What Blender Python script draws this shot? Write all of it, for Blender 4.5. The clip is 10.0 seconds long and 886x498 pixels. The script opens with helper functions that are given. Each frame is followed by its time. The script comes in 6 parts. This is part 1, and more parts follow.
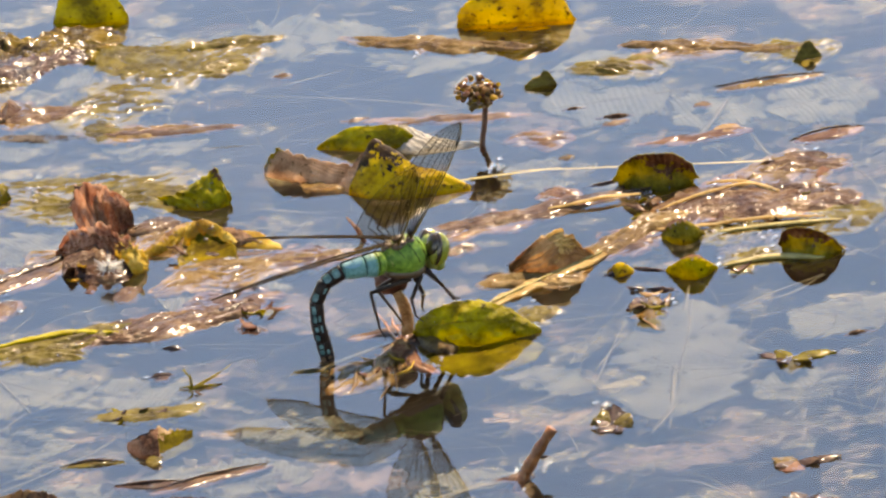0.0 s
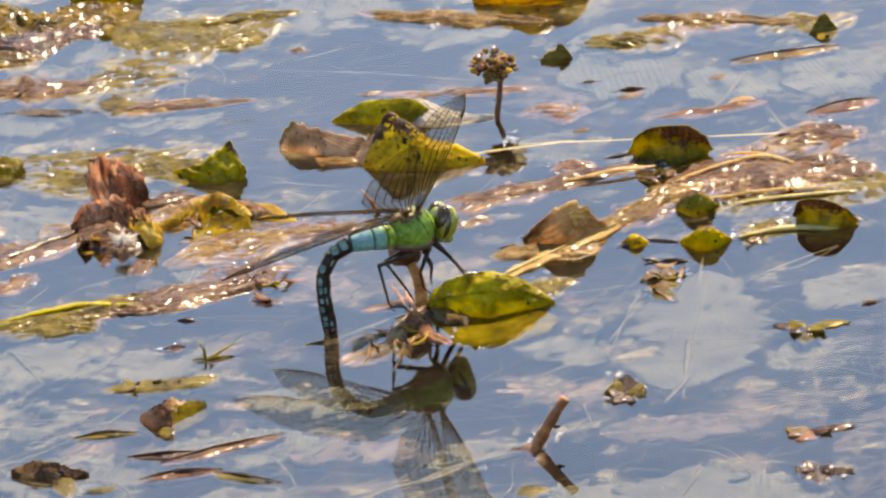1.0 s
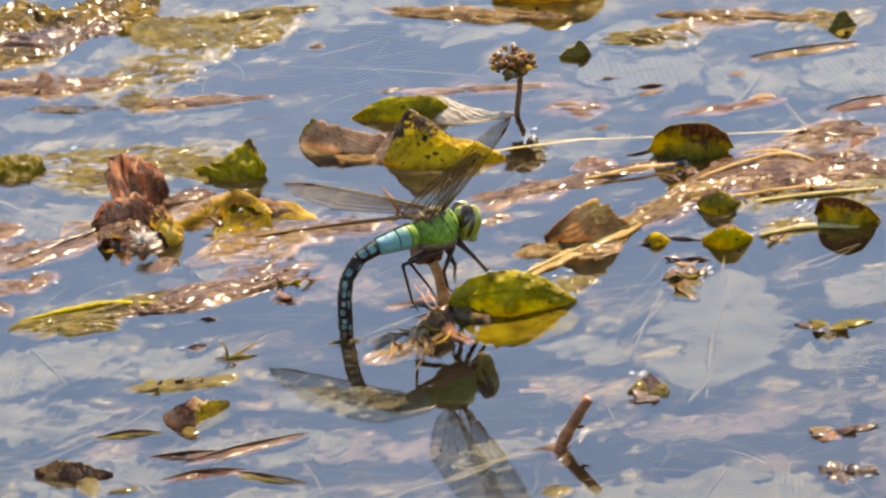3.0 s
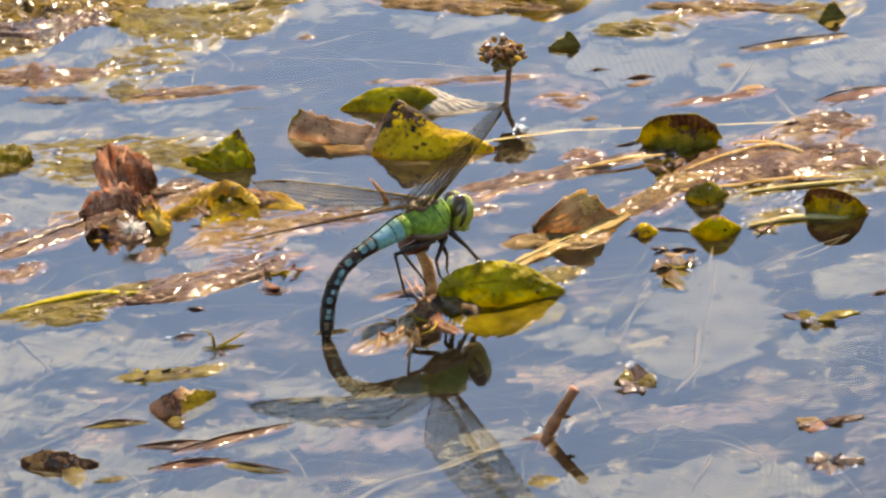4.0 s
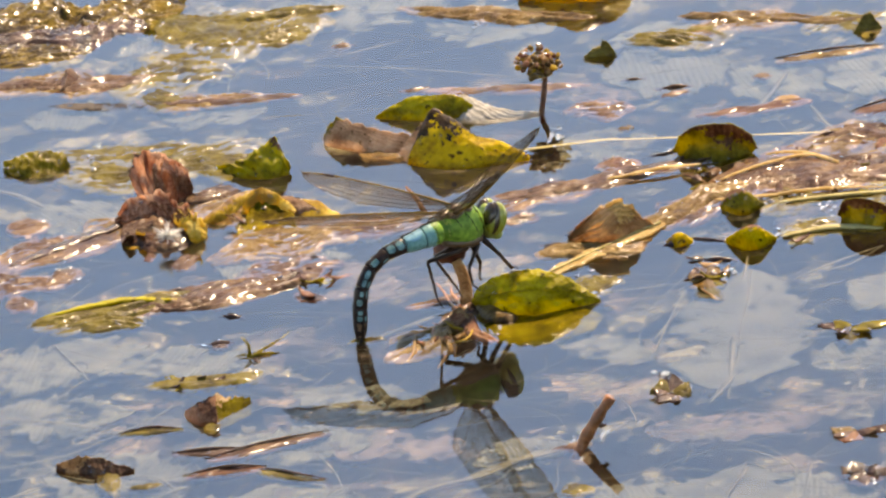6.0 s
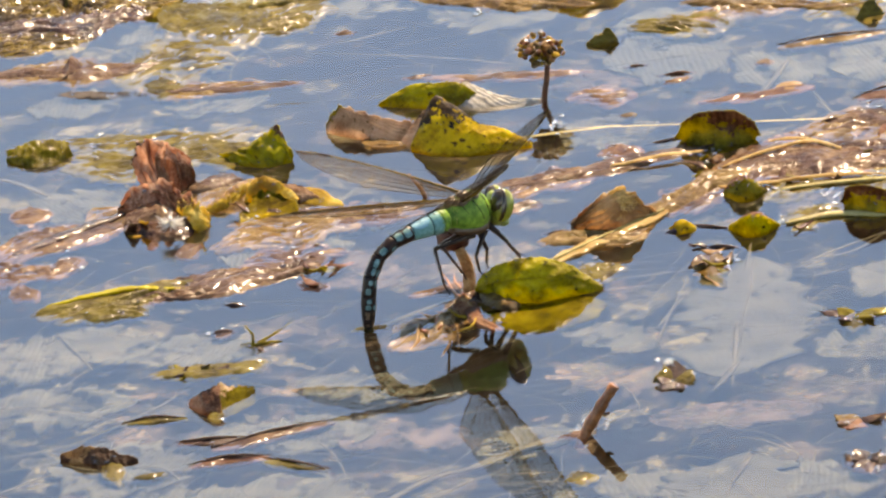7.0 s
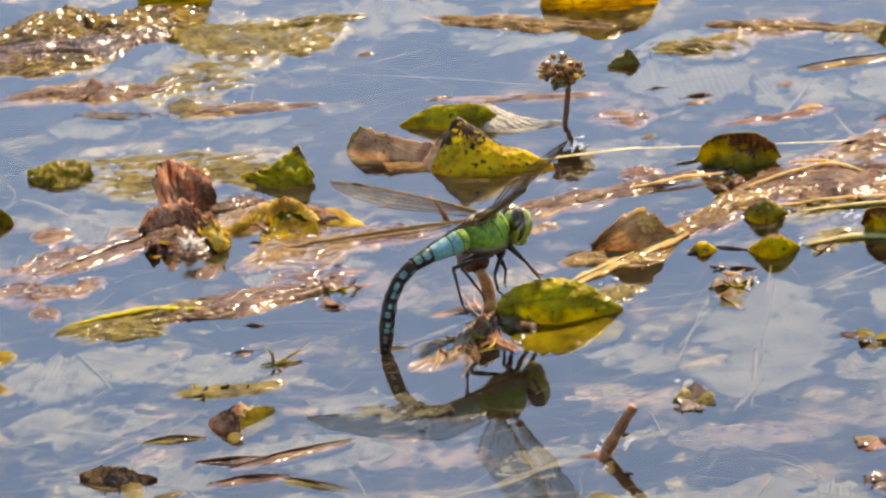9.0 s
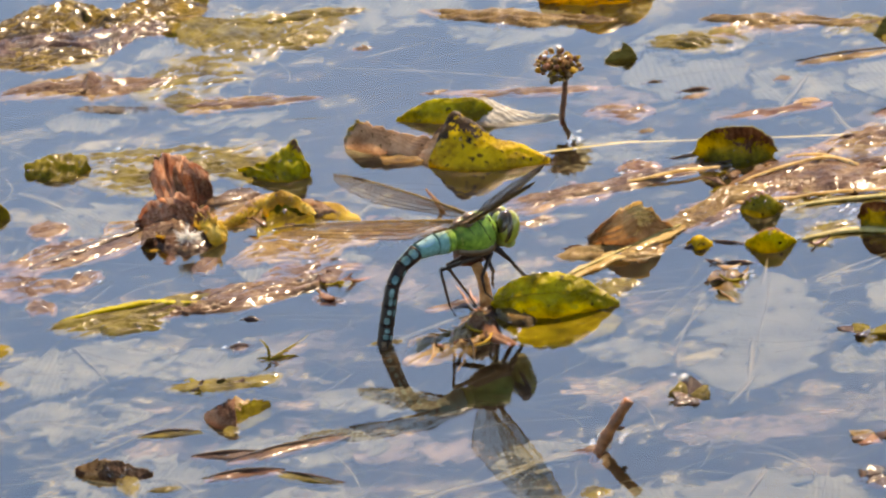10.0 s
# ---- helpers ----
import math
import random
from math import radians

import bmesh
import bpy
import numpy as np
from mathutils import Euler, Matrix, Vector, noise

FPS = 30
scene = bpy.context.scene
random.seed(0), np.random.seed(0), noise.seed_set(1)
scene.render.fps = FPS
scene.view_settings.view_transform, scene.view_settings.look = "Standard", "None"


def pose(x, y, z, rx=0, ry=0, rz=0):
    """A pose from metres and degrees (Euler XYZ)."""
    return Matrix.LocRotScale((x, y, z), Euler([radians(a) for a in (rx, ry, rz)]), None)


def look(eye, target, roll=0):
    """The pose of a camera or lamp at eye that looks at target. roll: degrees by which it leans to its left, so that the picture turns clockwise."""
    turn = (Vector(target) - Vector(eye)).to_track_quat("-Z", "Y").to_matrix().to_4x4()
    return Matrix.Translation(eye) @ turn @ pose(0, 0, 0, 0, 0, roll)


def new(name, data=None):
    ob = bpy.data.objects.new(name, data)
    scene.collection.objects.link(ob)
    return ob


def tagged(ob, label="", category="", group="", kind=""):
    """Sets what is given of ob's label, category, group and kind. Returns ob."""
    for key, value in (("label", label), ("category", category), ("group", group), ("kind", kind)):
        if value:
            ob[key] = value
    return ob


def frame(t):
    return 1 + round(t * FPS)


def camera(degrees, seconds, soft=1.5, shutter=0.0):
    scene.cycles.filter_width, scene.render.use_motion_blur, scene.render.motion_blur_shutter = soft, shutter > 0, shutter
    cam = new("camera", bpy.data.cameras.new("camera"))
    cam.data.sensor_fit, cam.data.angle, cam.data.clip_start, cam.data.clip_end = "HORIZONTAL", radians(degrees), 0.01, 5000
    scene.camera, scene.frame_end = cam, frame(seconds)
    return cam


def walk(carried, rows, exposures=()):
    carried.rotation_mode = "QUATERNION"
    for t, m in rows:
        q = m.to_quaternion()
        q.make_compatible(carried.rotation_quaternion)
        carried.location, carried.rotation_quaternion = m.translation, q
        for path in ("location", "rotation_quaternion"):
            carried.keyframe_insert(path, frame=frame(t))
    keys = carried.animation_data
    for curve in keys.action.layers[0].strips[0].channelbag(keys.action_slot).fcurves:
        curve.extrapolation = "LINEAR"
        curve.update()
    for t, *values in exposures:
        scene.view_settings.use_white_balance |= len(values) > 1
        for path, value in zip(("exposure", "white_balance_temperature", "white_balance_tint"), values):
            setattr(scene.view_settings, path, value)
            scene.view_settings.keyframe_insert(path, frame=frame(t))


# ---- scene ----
cam = camera(5.15, 10.0, soft=2.5)
walk(cam, [
    (0.0, pose(0.0020, -2.8200, 1.0282, 70.0606, 6.0788, -2.5679)),
    (0.5, pose(0.0016, -2.8173, 1.0267, 69.9964, 6.0936, -2.5032)),
    (1.0, pose(0.0095, -2.8226, 1.0166, 70.1274, 6.2312, -2.3557)),
    (1.5, pose(-0.0059, -2.8197, 1.0302, 69.8312, 6.1966, -2.4146)),
    (2.0, pose(-0.0011, -2.8205, 1.0275, 69.9437, 6.0902, -2.3935)),
    (2.2, pose(-0.0008, -2.8212, 1.0257, 69.9248, 6.0952, -2.3698)),
    (3.3, pose(-0.0040, -2.8189, 1.0275, 69.9236, 6.2318, -2.5034)),
    (3.5, pose(-0.0054, -2.8217, 1.0214, 70.0221, 6.1353, -2.4155)),
    (4.0, pose(0.0034, -2.8172, 1.0209, 69.9585, 6.1343, -2.4012)),
    (4.5, pose(-0.0009, -2.8160, 1.0244, 69.9143, 6.0211, -2.4604)),
    (5.0, pose(-0.0028, -2.8185, 1.0336, 69.7084, 6.1211, -2.5269)),
    (5.2, pose(0.0042, -2.8192, 1.0220, 70.0344, 6.1256, -2.3070)),
    (6.5, pose(-0.0018, -2.8203, 1.0218, 70.0311, 5.8877, -2.1826)),
    (7.0, pose(-0.0001, -2.8191, 1.0262, 69.8804, 6.1064, -2.2316)),
    (7.5, pose(-0.0033, -2.8158, 1.0356, 69.8267, 6.0499, -2.2229)),
    (8.0, pose(-0.0005, -2.8175, 1.0226, 69.8031, 5.9028, -2.0329)),
    (8.5, pose(0.0071, -2.8191, 1.0255, 69.8812, 6.1021, -1.9733)),
    (9.0, pose(0.0016, -2.8211, 1.0231, 70.0885, 6.0054, -2.0254)),
    (9.5, pose(-0.0044, -2.8175, 1.0339, 70.0011, 6.0333, -2.2083)),
    (10.0, pose(0.0070, -2.8211, 1.0227, 70.0569, 6.0272, -1.9459)),
])

# ---- sky and sun ----
SUN_ELEVATION, SUN_TURN = 54.0, 22.0      # degrees; turn from straight ahead (+y), positive to the right
world = bpy.data.worlds.new("sky")
scene.world = world
world.use_nodes = True
wn = world.node_tree.nodes
sky = wn.new("ShaderNodeTexSky")
sky.sky_type = "NISHITA"
sky.sun_disc = False
sky.sun_elevation = radians(SUN_ELEVATION)
sky.sun_rotation = radians(SUN_TURN)
sky.altitude, sky.air_density, sky.dust_density, sky.ozone_density = 1200.0, 1.0, 0.1, 3.0
wn["Background"].inputs["Strength"].default_value = 0.125
world.node_tree.links.new(sky.outputs[0], wn["Background"].inputs["Color"])
sun_data = bpy.data.lights.new("sun", "SUN")
sun_data.energy, sun_data.angle, sun_data.color = 4.5, radians(0.53), (1.0, 0.87, 0.70)
sun = new("sun", sun_data)
sun_way = Vector((math.sin(radians(SUN_TURN)) * math.cos(radians(SUN_ELEVATION)), math.cos(radians(SUN_TURN)) * math.cos(radians(SUN_ELEVATION)), math.sin(radians(SUN_ELEVATION))))
sun.matrix_basis = look(sun_way * 5.0, (0, 0, 0))
scene.view_settings.exposure = 1.72
scene.view_settings.use_white_balance = True
scene.view_settings.white_balance_temperature, scene.view_settings.white_balance_tint = 8450.0, 14.5


# ---- materials ----
def nodes_of(name):
    m = bpy.data.materials.new(name)
    m.use_nodes = True
    t = m.node_tree
    return m, t, t.nodes, t.links, t.nodes["Principled BSDF"], t.nodes["Material Output"]


def ramp_of(n, stops):
    r = n.new("ShaderNodeValToRGB")
    els = r.color_ramp.elements
    while len(els) < len(stops):
        els.new(0.5)
    for el, (p, c) in zip(els, stops):
        el.position, el.color = p, (*c, 1)
    return r


def noise_of(n, links, coord, scale, detail=4.0, rough=0.6, distortion=0.0):
    x = n.new("ShaderNodeTexNoise")
    x.inputs["Scale"].default_value, x.inputs["Detail"].default_value = scale, detail
    x.inputs["Roughness"].default_value, x.inputs["Distortion"].default_value = rough, distortion
    links.new(coord, x.inputs["Vector"])
    return x


def plant_matter(name, dark, mid, light, rough=0.25, thin=0.5, spots=0.0, spot_colour=(0.015, 0.01, 0.006), grain=450.0, bump=0.5, ribs=0.0, coat=0.3, decay=0.0, along="Y", gloss=0.12, stain=None, fray=0.13, rib_tone=0.16, wobble=11.0):
    """Wet plant tissue: three tones, grain, dark spots and a film of water."""
    m, t, n, links, bsdf, out = nodes_of(name)
    tc = n.new("ShaderNodeTexCoord")
    info = n.new("ShaderNodeObjectInfo")
    shift = n.new("ShaderNodeVectorMath")
    shift.operation = "MULTIPLY_ADD"
    links.new(info.outputs["Random"], shift.inputs[0])
    shift.inputs[1].default_value = (3.0, 5.0, 7.0)
    links.new(tc.outputs["Object"], shift.inputs[2])
    co = shift.outputs[0]
    big = noise_of(n, links, co, grain * 0.25, 3.0)
    fine = noise_of(n, links, co, grain * 2.2, 4.0)
    mix = n.new("ShaderNodeMath")
    mix.operation = "MULTIPLY_ADD"
    links.new(fine.outputs[0], mix.inputs[0])
    mix.inputs[1].default_value = 0.45
    sub = n.new("ShaderNodeMath")
    sub.operation = "MULTIPLY_ADD"
    links.new(big.outputs[0], sub.inputs[0])
    sub.inputs[1].default_value, sub.inputs[2].default_value = 1.5, -0.5
    links.new(sub.outputs[0], mix.inputs[2])
    ramp = ramp_of(n, [(0.2, dark), (0.5, mid), (0.85, light)])
    wave = n.new("ShaderNodeTexWave")
    wave.bands_direction = along
    wave.inputs["Scale"].default_value, wave.inputs["Distortion"].default_value = max(ribs, 1.0), wobble
    wave.inputs["Detail"].default_value, wave.inputs["Detail Scale"].default_value = 3.0, 2.2
    links.new(co, wave.inputs["Vector"])
    tone = n.new("ShaderNodeMath")
    tone.operation = "MULTIPLY_ADD"
    links.new(wave.outputs["Fac"], tone.inputs[0])
    tone.inputs[1].default_value = rib_tone if ribs > 0 else 0.0
    links.new(mix.outputs[0], tone.inputs[2])
    links.new(tone.outputs[0], ramp.inputs[0])
    colour = ramp.outputs[0]
    if spots > 0:
        sp = noise_of(n, links, co, grain * 1.1, 2.0, 0.5)
        cut = ramp_of(n, [(0.5 + 0.2 * (1 - spots), (0, 0, 0)), (0.56 + 0.2 * (1 - spots), (1, 1, 1))])
        links.new(sp.outputs[0], cut.inputs[0])
        mc = n.new("ShaderNodeMixRGB")
        links.new(cut.outputs[0], mc.inputs[0])
        links.new(colour, mc.inputs[1])
        mc.inputs[2].default_value = (*spot_colour, 1)
        colour = mc.outputs[0]
    if stain:
        centre, reach, ink = stain
        off = n.new("ShaderNodeVectorMath")
        off.operation = "SUBTRACT"
        links.new(tc.outputs["Object"], off.inputs[0])
        off.inputs[1].default_value = centre
        div = n.new("ShaderNodeVectorMath")
        div.operation = "DIVIDE"
        links.new(off.outputs[0], div.inputs[0])
        div.inputs[1].default_value = reach
        far = n.new("ShaderNodeVectorMath")
        far.operation = "LENGTH"
        links.new(div.outputs[0], far.inputs[0])
        torn = n.new("ShaderNodeMath")
        torn.operation = "MULTIPLY_ADD"
        links.new(fine.outputs[0], torn.inputs[0])
        torn.inputs[1].default_value = 0.9
        links.new(far.outputs["Value"], torn.inputs[2])
        edge = ramp_of(n, [(0.95, (1, 1, 1)), (1.0, (0, 0, 0))])
        half = n.new("ShaderNodeMath")
        half.operation = "MULTIPLY"
        links.new(torn.outputs[0], half.inputs[0])
        half.inputs[1].default_value = 0.65
        edge.color_ramp.elements[0].position, edge.color_ramp.elements[1].position = 0.72, 0.98
        links.new(half.outputs[0], edge.inputs[0])
        ms2 = n.new("ShaderNodeMixRGB")
        links.new(edge.outputs[0], ms2.inputs[0])
        links.new(colour, ms2.inputs[1])
        ms2.inputs[2].default_value = (*ink, 1)
        colour = ms2.outputs[0]
    links.new(colour, bsdf.inputs["Base Color"])
    bsdf.inputs["Roughness"].default_value = rough
    bsdf.inputs["Coat Weight"].default_value = coat
    bsdf.inputs["Coat Roughness"].default_value = 0.11
    bsdf.inputs["Specular IOR Level"].default_value = gloss
    height = n.new("ShaderNodeMath")
    height.operation = "ADD"
    links.new(fine.outputs[0], height.inputs[0])
    links.new(big.outputs[0], height.inputs[1])
    hout = height.outputs[0]
    if ribs > 0:
        h2 = n.new("ShaderNodeMath")
        h2.operation = "MULTIPLY_ADD"
        links.new(wave.outputs["Fac"], h2.inputs[0])
        h2.inputs[1].default_value = 0.3
        links.new(hout, h2.inputs[2])
        hout = h2.outputs[0]
    bp = n.new("ShaderNodeBump")
    bp.inputs["Strength"].default_value, bp.inputs["Distance"].default_value = bump, 0.0012
    links.new(hout, bp.inputs["Height"])
    links.new(bp.outputs[0], bsdf.inputs["Normal"])
    film = noise_of(n, links, co, 620.0, 1.5, 0.5)
    fb = n.new("ShaderNodeBump")
    fb.inputs["Strength"].default_value, fb.inputs["Distance"].default_value = 1.0, 0.0003
    links.new(film.outputs[0], fb.inputs["Height"])
    links.new(fb.outputs[0], bsdf.inputs["Coat Normal"])
    if thin > 0:
        tr = n.new("ShaderNodeBsdfTranslucent")
        links.new(colour, tr.inputs["Color"])
        ms = n.new("ShaderNodeMixShader")
        ms.inputs[0].default_value = thin
        links.new(bsdf.outputs[0], ms.inputs[1])
        links.new(tr.outputs[0], ms.inputs[2])
        links.new(ms.outputs[0], out.inputs["Surface"])
        if decay > 0:
            rot = noise_of(n, links, co, grain * 0.35, 6.0, 0.75)
            cut = ramp_of(n, [(decay - fray, (0, 0, 0)), (decay + fray, (1, 1, 1))])
            links.new(rot.outputs[0], cut.inputs[0])
            gap = n.new("ShaderNodeBsdfTransparent")
            m2 = n.new("ShaderNodeMixShader")
            links.new(cut.outputs[0], m2.inputs[0])
            links.new(gap.outputs[0], m2.inputs[1])
            links.new(ms.outputs[0], m2.inputs[2])
            links.new(m2.outputs[0], out.inputs["Surface"])
    return m


def dew_material():
    m, t, n, links, bsdf, out = nodes_of("water_drop")
    bsdf.inputs["Base Color"].default_value = (0.95, 0.97, 1.0, 1)
    bsdf.inputs["Transmission Weight"].default_value, bsdf.inputs["IOR"].default_value = 1.0, 1.7
    bsdf.inputs["Roughness"].default_value = 0.2
    return m


DEW = dew_material()


def water_material():
    m, t, n, links, bsdf, out = nodes_of("pond_water")
    n.remove(bsdf)
    glass = n.new("ShaderNodeBsdfGlass")
    glass.inputs["IOR"].default_value, glass.inputs["Roughness"].default_value = 1.48, 0.0
    tc = n.new("ShaderNodeTexCoord")
    slow = noise_of(n, links, tc.outputs["Object"], 28.0, 2.0, 0.5)
    quick = noise_of(n, links, tc.outputs["Object"], 160.0, 2.0, 0.5)
    add = n.new("ShaderNodeMath")
    add.operation = "MULTIPLY_ADD"
    links.new(quick.outputs[0], add.inputs[0])
    add.inputs[1].default_value = 0.10
    links.new(slow.outputs[0], add.inputs[2])
    bp = n.new("ShaderNodeBump")
    bp.inputs["Strength"].default_value, bp.inputs["Distance"].default_value = 0.35, 0.0004
    links.new(add.outputs[0], bp.inputs["Height"])
    links.new(bp.outputs[0], glass.inputs["Normal"])
    links.new(glass.outputs[0], out.inputs["Surface"])
    return m


WATER = water_material()
MUD = plant_matter("pond_mud", (0.0040, 0.0035, 0.0026), (0.0070, 0.0058, 0.0042), (0.011, 0.009, 0.006), 0.95, 0, grain=30, coat=0, gloss=0.0)
GREEN = plant_matter("green_leaf", (0.17, 0.13, 0.003), (0.43, 0.36, 0.006), (0.62, 0.54, 0.015), thin=0.5, spots=0.25, spot_colour=(0.10, 0.075, 0.003), coat=0.14)
YELLOW = plant_matter("yellow_leaf", (0.28, 0.15, 0.003), (0.66, 0.45, 0.006), (0.82, 0.61, 0.016), thin=0.5, spots=0.45, spot_colour=(0.15, 0.075, 0.004), coat=0.14)
OLIVE = plant_matter("olive_leaf", (0.085, 0.062, 0.004), (0.25, 0.20, 0.010), (0.42, 0.35, 0.026), thin=0.66, spots=0.2, spot_colour=(0.03, 0.018, 0.003), coat=0.14)
BROWN = plant_matter("brown_leaf", (0.08, 0.028, 0.012), (0.25, 0.105, 0.050), (0.48, 0.27, 0.15), 0.35, 0.55, ribs=300.0, bump=0.7)
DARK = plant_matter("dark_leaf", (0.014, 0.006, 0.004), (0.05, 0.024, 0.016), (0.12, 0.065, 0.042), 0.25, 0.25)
PURPLE = plant_matter("purplish_weed", (0.045, 0.017, 0.011), (0.15, 0.070, 0.042), (0.29, 0.17, 0.10), 0.3, 0.45, bump=0.8, coat=0.25, ribs=150.0, rib_tone=0.10, wobble=9.0)
TAN = plant_matter("tan_leaf", (0.14, 0.065, 0.02), (0.36, 0.21, 0.08), (0.56, 0.39, 0.19), 0.35, 0.55, ribs=260.0)
TANFAN = plant_matter("dried_tan_leaf", (0.24, 0.12, 0.05), (0.60, 0.40, 0.20), (0.88, 0.72, 0.46), 0.4, 0.72, bump=0.7, coat=0.15, grain=300)
FAN = plant_matter("dried_fan_leaf", (0.20, 0.085, 0.05), (0.46, 0.26, 0.17), (0.74, 0.55, 0.42), 0.4, 0.78, bump=0.7, coat=0.1, ribs=110.0, along="X", rib_tone=0.2, wobble=8.0)
AMBER = plant_matter("amber_leaf", (0.34, 0.19, 0.02), (0.64, 0.44, 0.05), (0.82, 0.65, 0.20), 0.35, 0.55, coat=0.15, bump=0.5)
FLAX = plant_matter("flaxen_stem", (0.36, 0.22, 0.07), (0.58, 0.41, 0.15), (0.76, 0.60, 0.31), 0.35, 0.6, coat=0.15, ribs=220.0, wobble=4.0)
GOLD = plant_matter("golden_stem", (0.20, 0.10, 0.008), (0.47, 0.30, 0.025), (0.66, 0.48, 0.08), 0.3, 0.55, coat=0.15)
STRAW = plant_matter("pale_stem", (0.26, 0.20, 0.06), (0.43, 0.35, 0.12), (0.58, 0.49, 0.22), 0.4, 0.3)
WEED = plant_matter("sodden_weed", (0.030, 0.011, 0.007), (0.100, 0.050, 0.027), (0.25, 0.155, 0.080), 0.3, 0.4, bump=0.6, coat=0.3, grain=420, ribs=150.0, rib_tone=0.10, wobble=9.0)
WEED_GREEN = plant_matter("sodden_green_weed", (0.036, 0.024, 0.003), (0.125, 0.094, 0.009), (0.24, 0.19, 0.026), 0.3, 0.5, bump=0.6, coat=0.27, grain=420, ribs=150.0, rib_tone=0.10, wobble=9.0)
ROLL = plant_matter("golden_brown_weed_roll", (0.012, 0.006, 0.001), (0.060, 0.034, 0.004), (0.22, 0.145, 0.014), 0.3, 0.45, bump=1.0, coat=0.3, grain=420, ribs=120.0, rib_tone=0.3, wobble=6.0)
WEED_TAN = plant_matter("sodden_tan_weed", (0.045, 0.021, 0.005), (0.16, 0.092, 0.022), (0.30, 0.20, 0.068), 0.3, 0.45, bump=0.6, coat=0.27, grain=420, ribs=150.0, rib_tone=0.10, wobble=9.0)
GREEN_SOFT = plant_matter("green_leaf_awash", (0.12, 0.085, 0.002), (0.36, 0.28, 0.004), (0.52, 0.42, 0.008), 0.45, spots=0.2, spot_colour=(0.10, 0.07, 0.003), coat=0.1, gloss=0.03, bump=0.8)
YELLOW_SOFT = plant_matter("yellow_leaf_awash", (0.16, 0.10, 0.002), (0.46, 0.34, 0.005), (0.60, 0.46, 0.012), 0.5, spots=0.35, spot_colour=(0.05, 0.025, 0.002), coat=0, gloss=0.02)
DROWNED = plant_matter("drowned_green_leaf", (0.03, 0.023, 0.002), (0.105, 0.082, 0.003), (0.20, 0.165, 0.008), 0.5, spots=0.3, spot_colour=(0.04, 0.025, 0.003), coat=0, gloss=0.02)
OLIVE_SOFT = plant_matter("olive_leaf_awash", (0.07, 0.045, 0.003), (0.22, 0.16, 0.006), (0.36, 0.28, 0.015), 0.5, spots=0.3, spot_colour=(0.03, 0.016, 0.003), coat=0.05, gloss=0.02)
CHARRED = plant_matter("withered_black_edge", (0.010, 0.005, 0.002), (0.030, 0.014, 0.004), (0.10, 0.055, 0.006), 0.4, 0.3, coat=0.1)
WINE = plant_matter("dark_wine_leaf", (0.030, 0.013, 0.006), (0.090, 0.042, 0.020), (0.21, 0.120, 0.062), 0.3, 0.6, bump=0.8, coat=0.3, ribs=160.0, along="X", wobble=5.0)
WHITISH = plant_matter("bleached_papery_leaf", (0.45, 0.40, 0.32), (0.66, 0.62, 0.54), (0.82, 0.79, 0.72), 0.5, 0.6, coat=0.1, bump=0.6, ribs=120.0, wobble=6.0)
PALE_TAN = plant_matter("bleached_tan_leaf", (0.30, 0.18, 0.10), (0.60, 0.43, 0.29), (0.80, 0.67, 0.52), 0.4, 0.75, bump=0.7, coat=0.15, spots=0.25, spot_colour=(0.16, 0.10, 0.03))
VEINED = plant_matter("sunken_veined_leaf", (0.018, 0.018, 0.012), (0.039, 0.039, 0.027), (0.068, 0.067, 0.047), 0.6, 0.3, coat=0, decay=0.37, fray=0.04, grain=260, ribs=150.0, along="X", rib_tone=0.55, wobble=3.0)
PALE = plant_matter("sunken_leaf", (0.024, 0.024, 0.015), (0.055, 0.054, 0.035), (0.088, 0.086, 0.058), 0.6, 0.3, coat=0, decay=0.44, grain=260, fray=0.035, ribs=170.0, along="X", rib_tone=0.3, wobble=4.0)
ROSE = plant_matter("sunken_rosy_leaf", (0.036, 0.027, 0.020), (0.066, 0.050, 0.038), (0.098, 0.076, 0.058), 0.6, 0.3, coat=0, decay=0.47, grain=260, fray=0.04)
FILM = plant_matter("pale_algae_film", (0.068, 0.062, 0.036), (0.115, 0.103, 0.060), (0.165, 0.149, 0.090), 0.7, 0.3, coat=0, decay=0.575, grain=150, gloss=0.02, fray=0.05)
DEEP_FILM = plant_matter("deep_weed_film", (0.06, 0.045, 0.028), (0.13, 0.098, 0.062), (0.20, 0.155, 0.105), 0.7, 0.3, coat=0, decay=0.575, grain=60, gloss=0.02, fray=0.06)
GHOST = plant_matter("sunken_stem", (0.048, 0.042, 0.024), (0.085, 0.076, 0.045), (0.125, 0.112, 0.070), 0.5, 0.3, coat=0)
BUD = plant_matter("withered_bud", (0.035, 0.010, 0.006), (0.11, 0.035, 0.02), (0.22, 0.09, 0.05), 0.5, 0.2)
TWIG = plant_matter("twig_bark", (0.09, 0.03, 0.01), (0.27, 0.10, 0.035), (0.42, 0.20, 0.08), 0.35, 0, ribs=0)
WHITE = plant_matter("white_down", (0.6, 0.58, 0.52), (0.75, 0.73, 0.68), (0.85, 0.84, 0.8), 0.6, 0.4, coat=0)


# ---- builders ----
def part(name, bm, material, parent, label="", smooth=True):
    me = bpy.data.meshes.new(name)
    bm.to_mesh(me)
    bm.free()
    if smooth:
        me.shade_smooth()
    me.materials.append(material)
    ob = new(name, me)
    ob.parent = parent
    if label:
        ob["label"] = label
    return ob


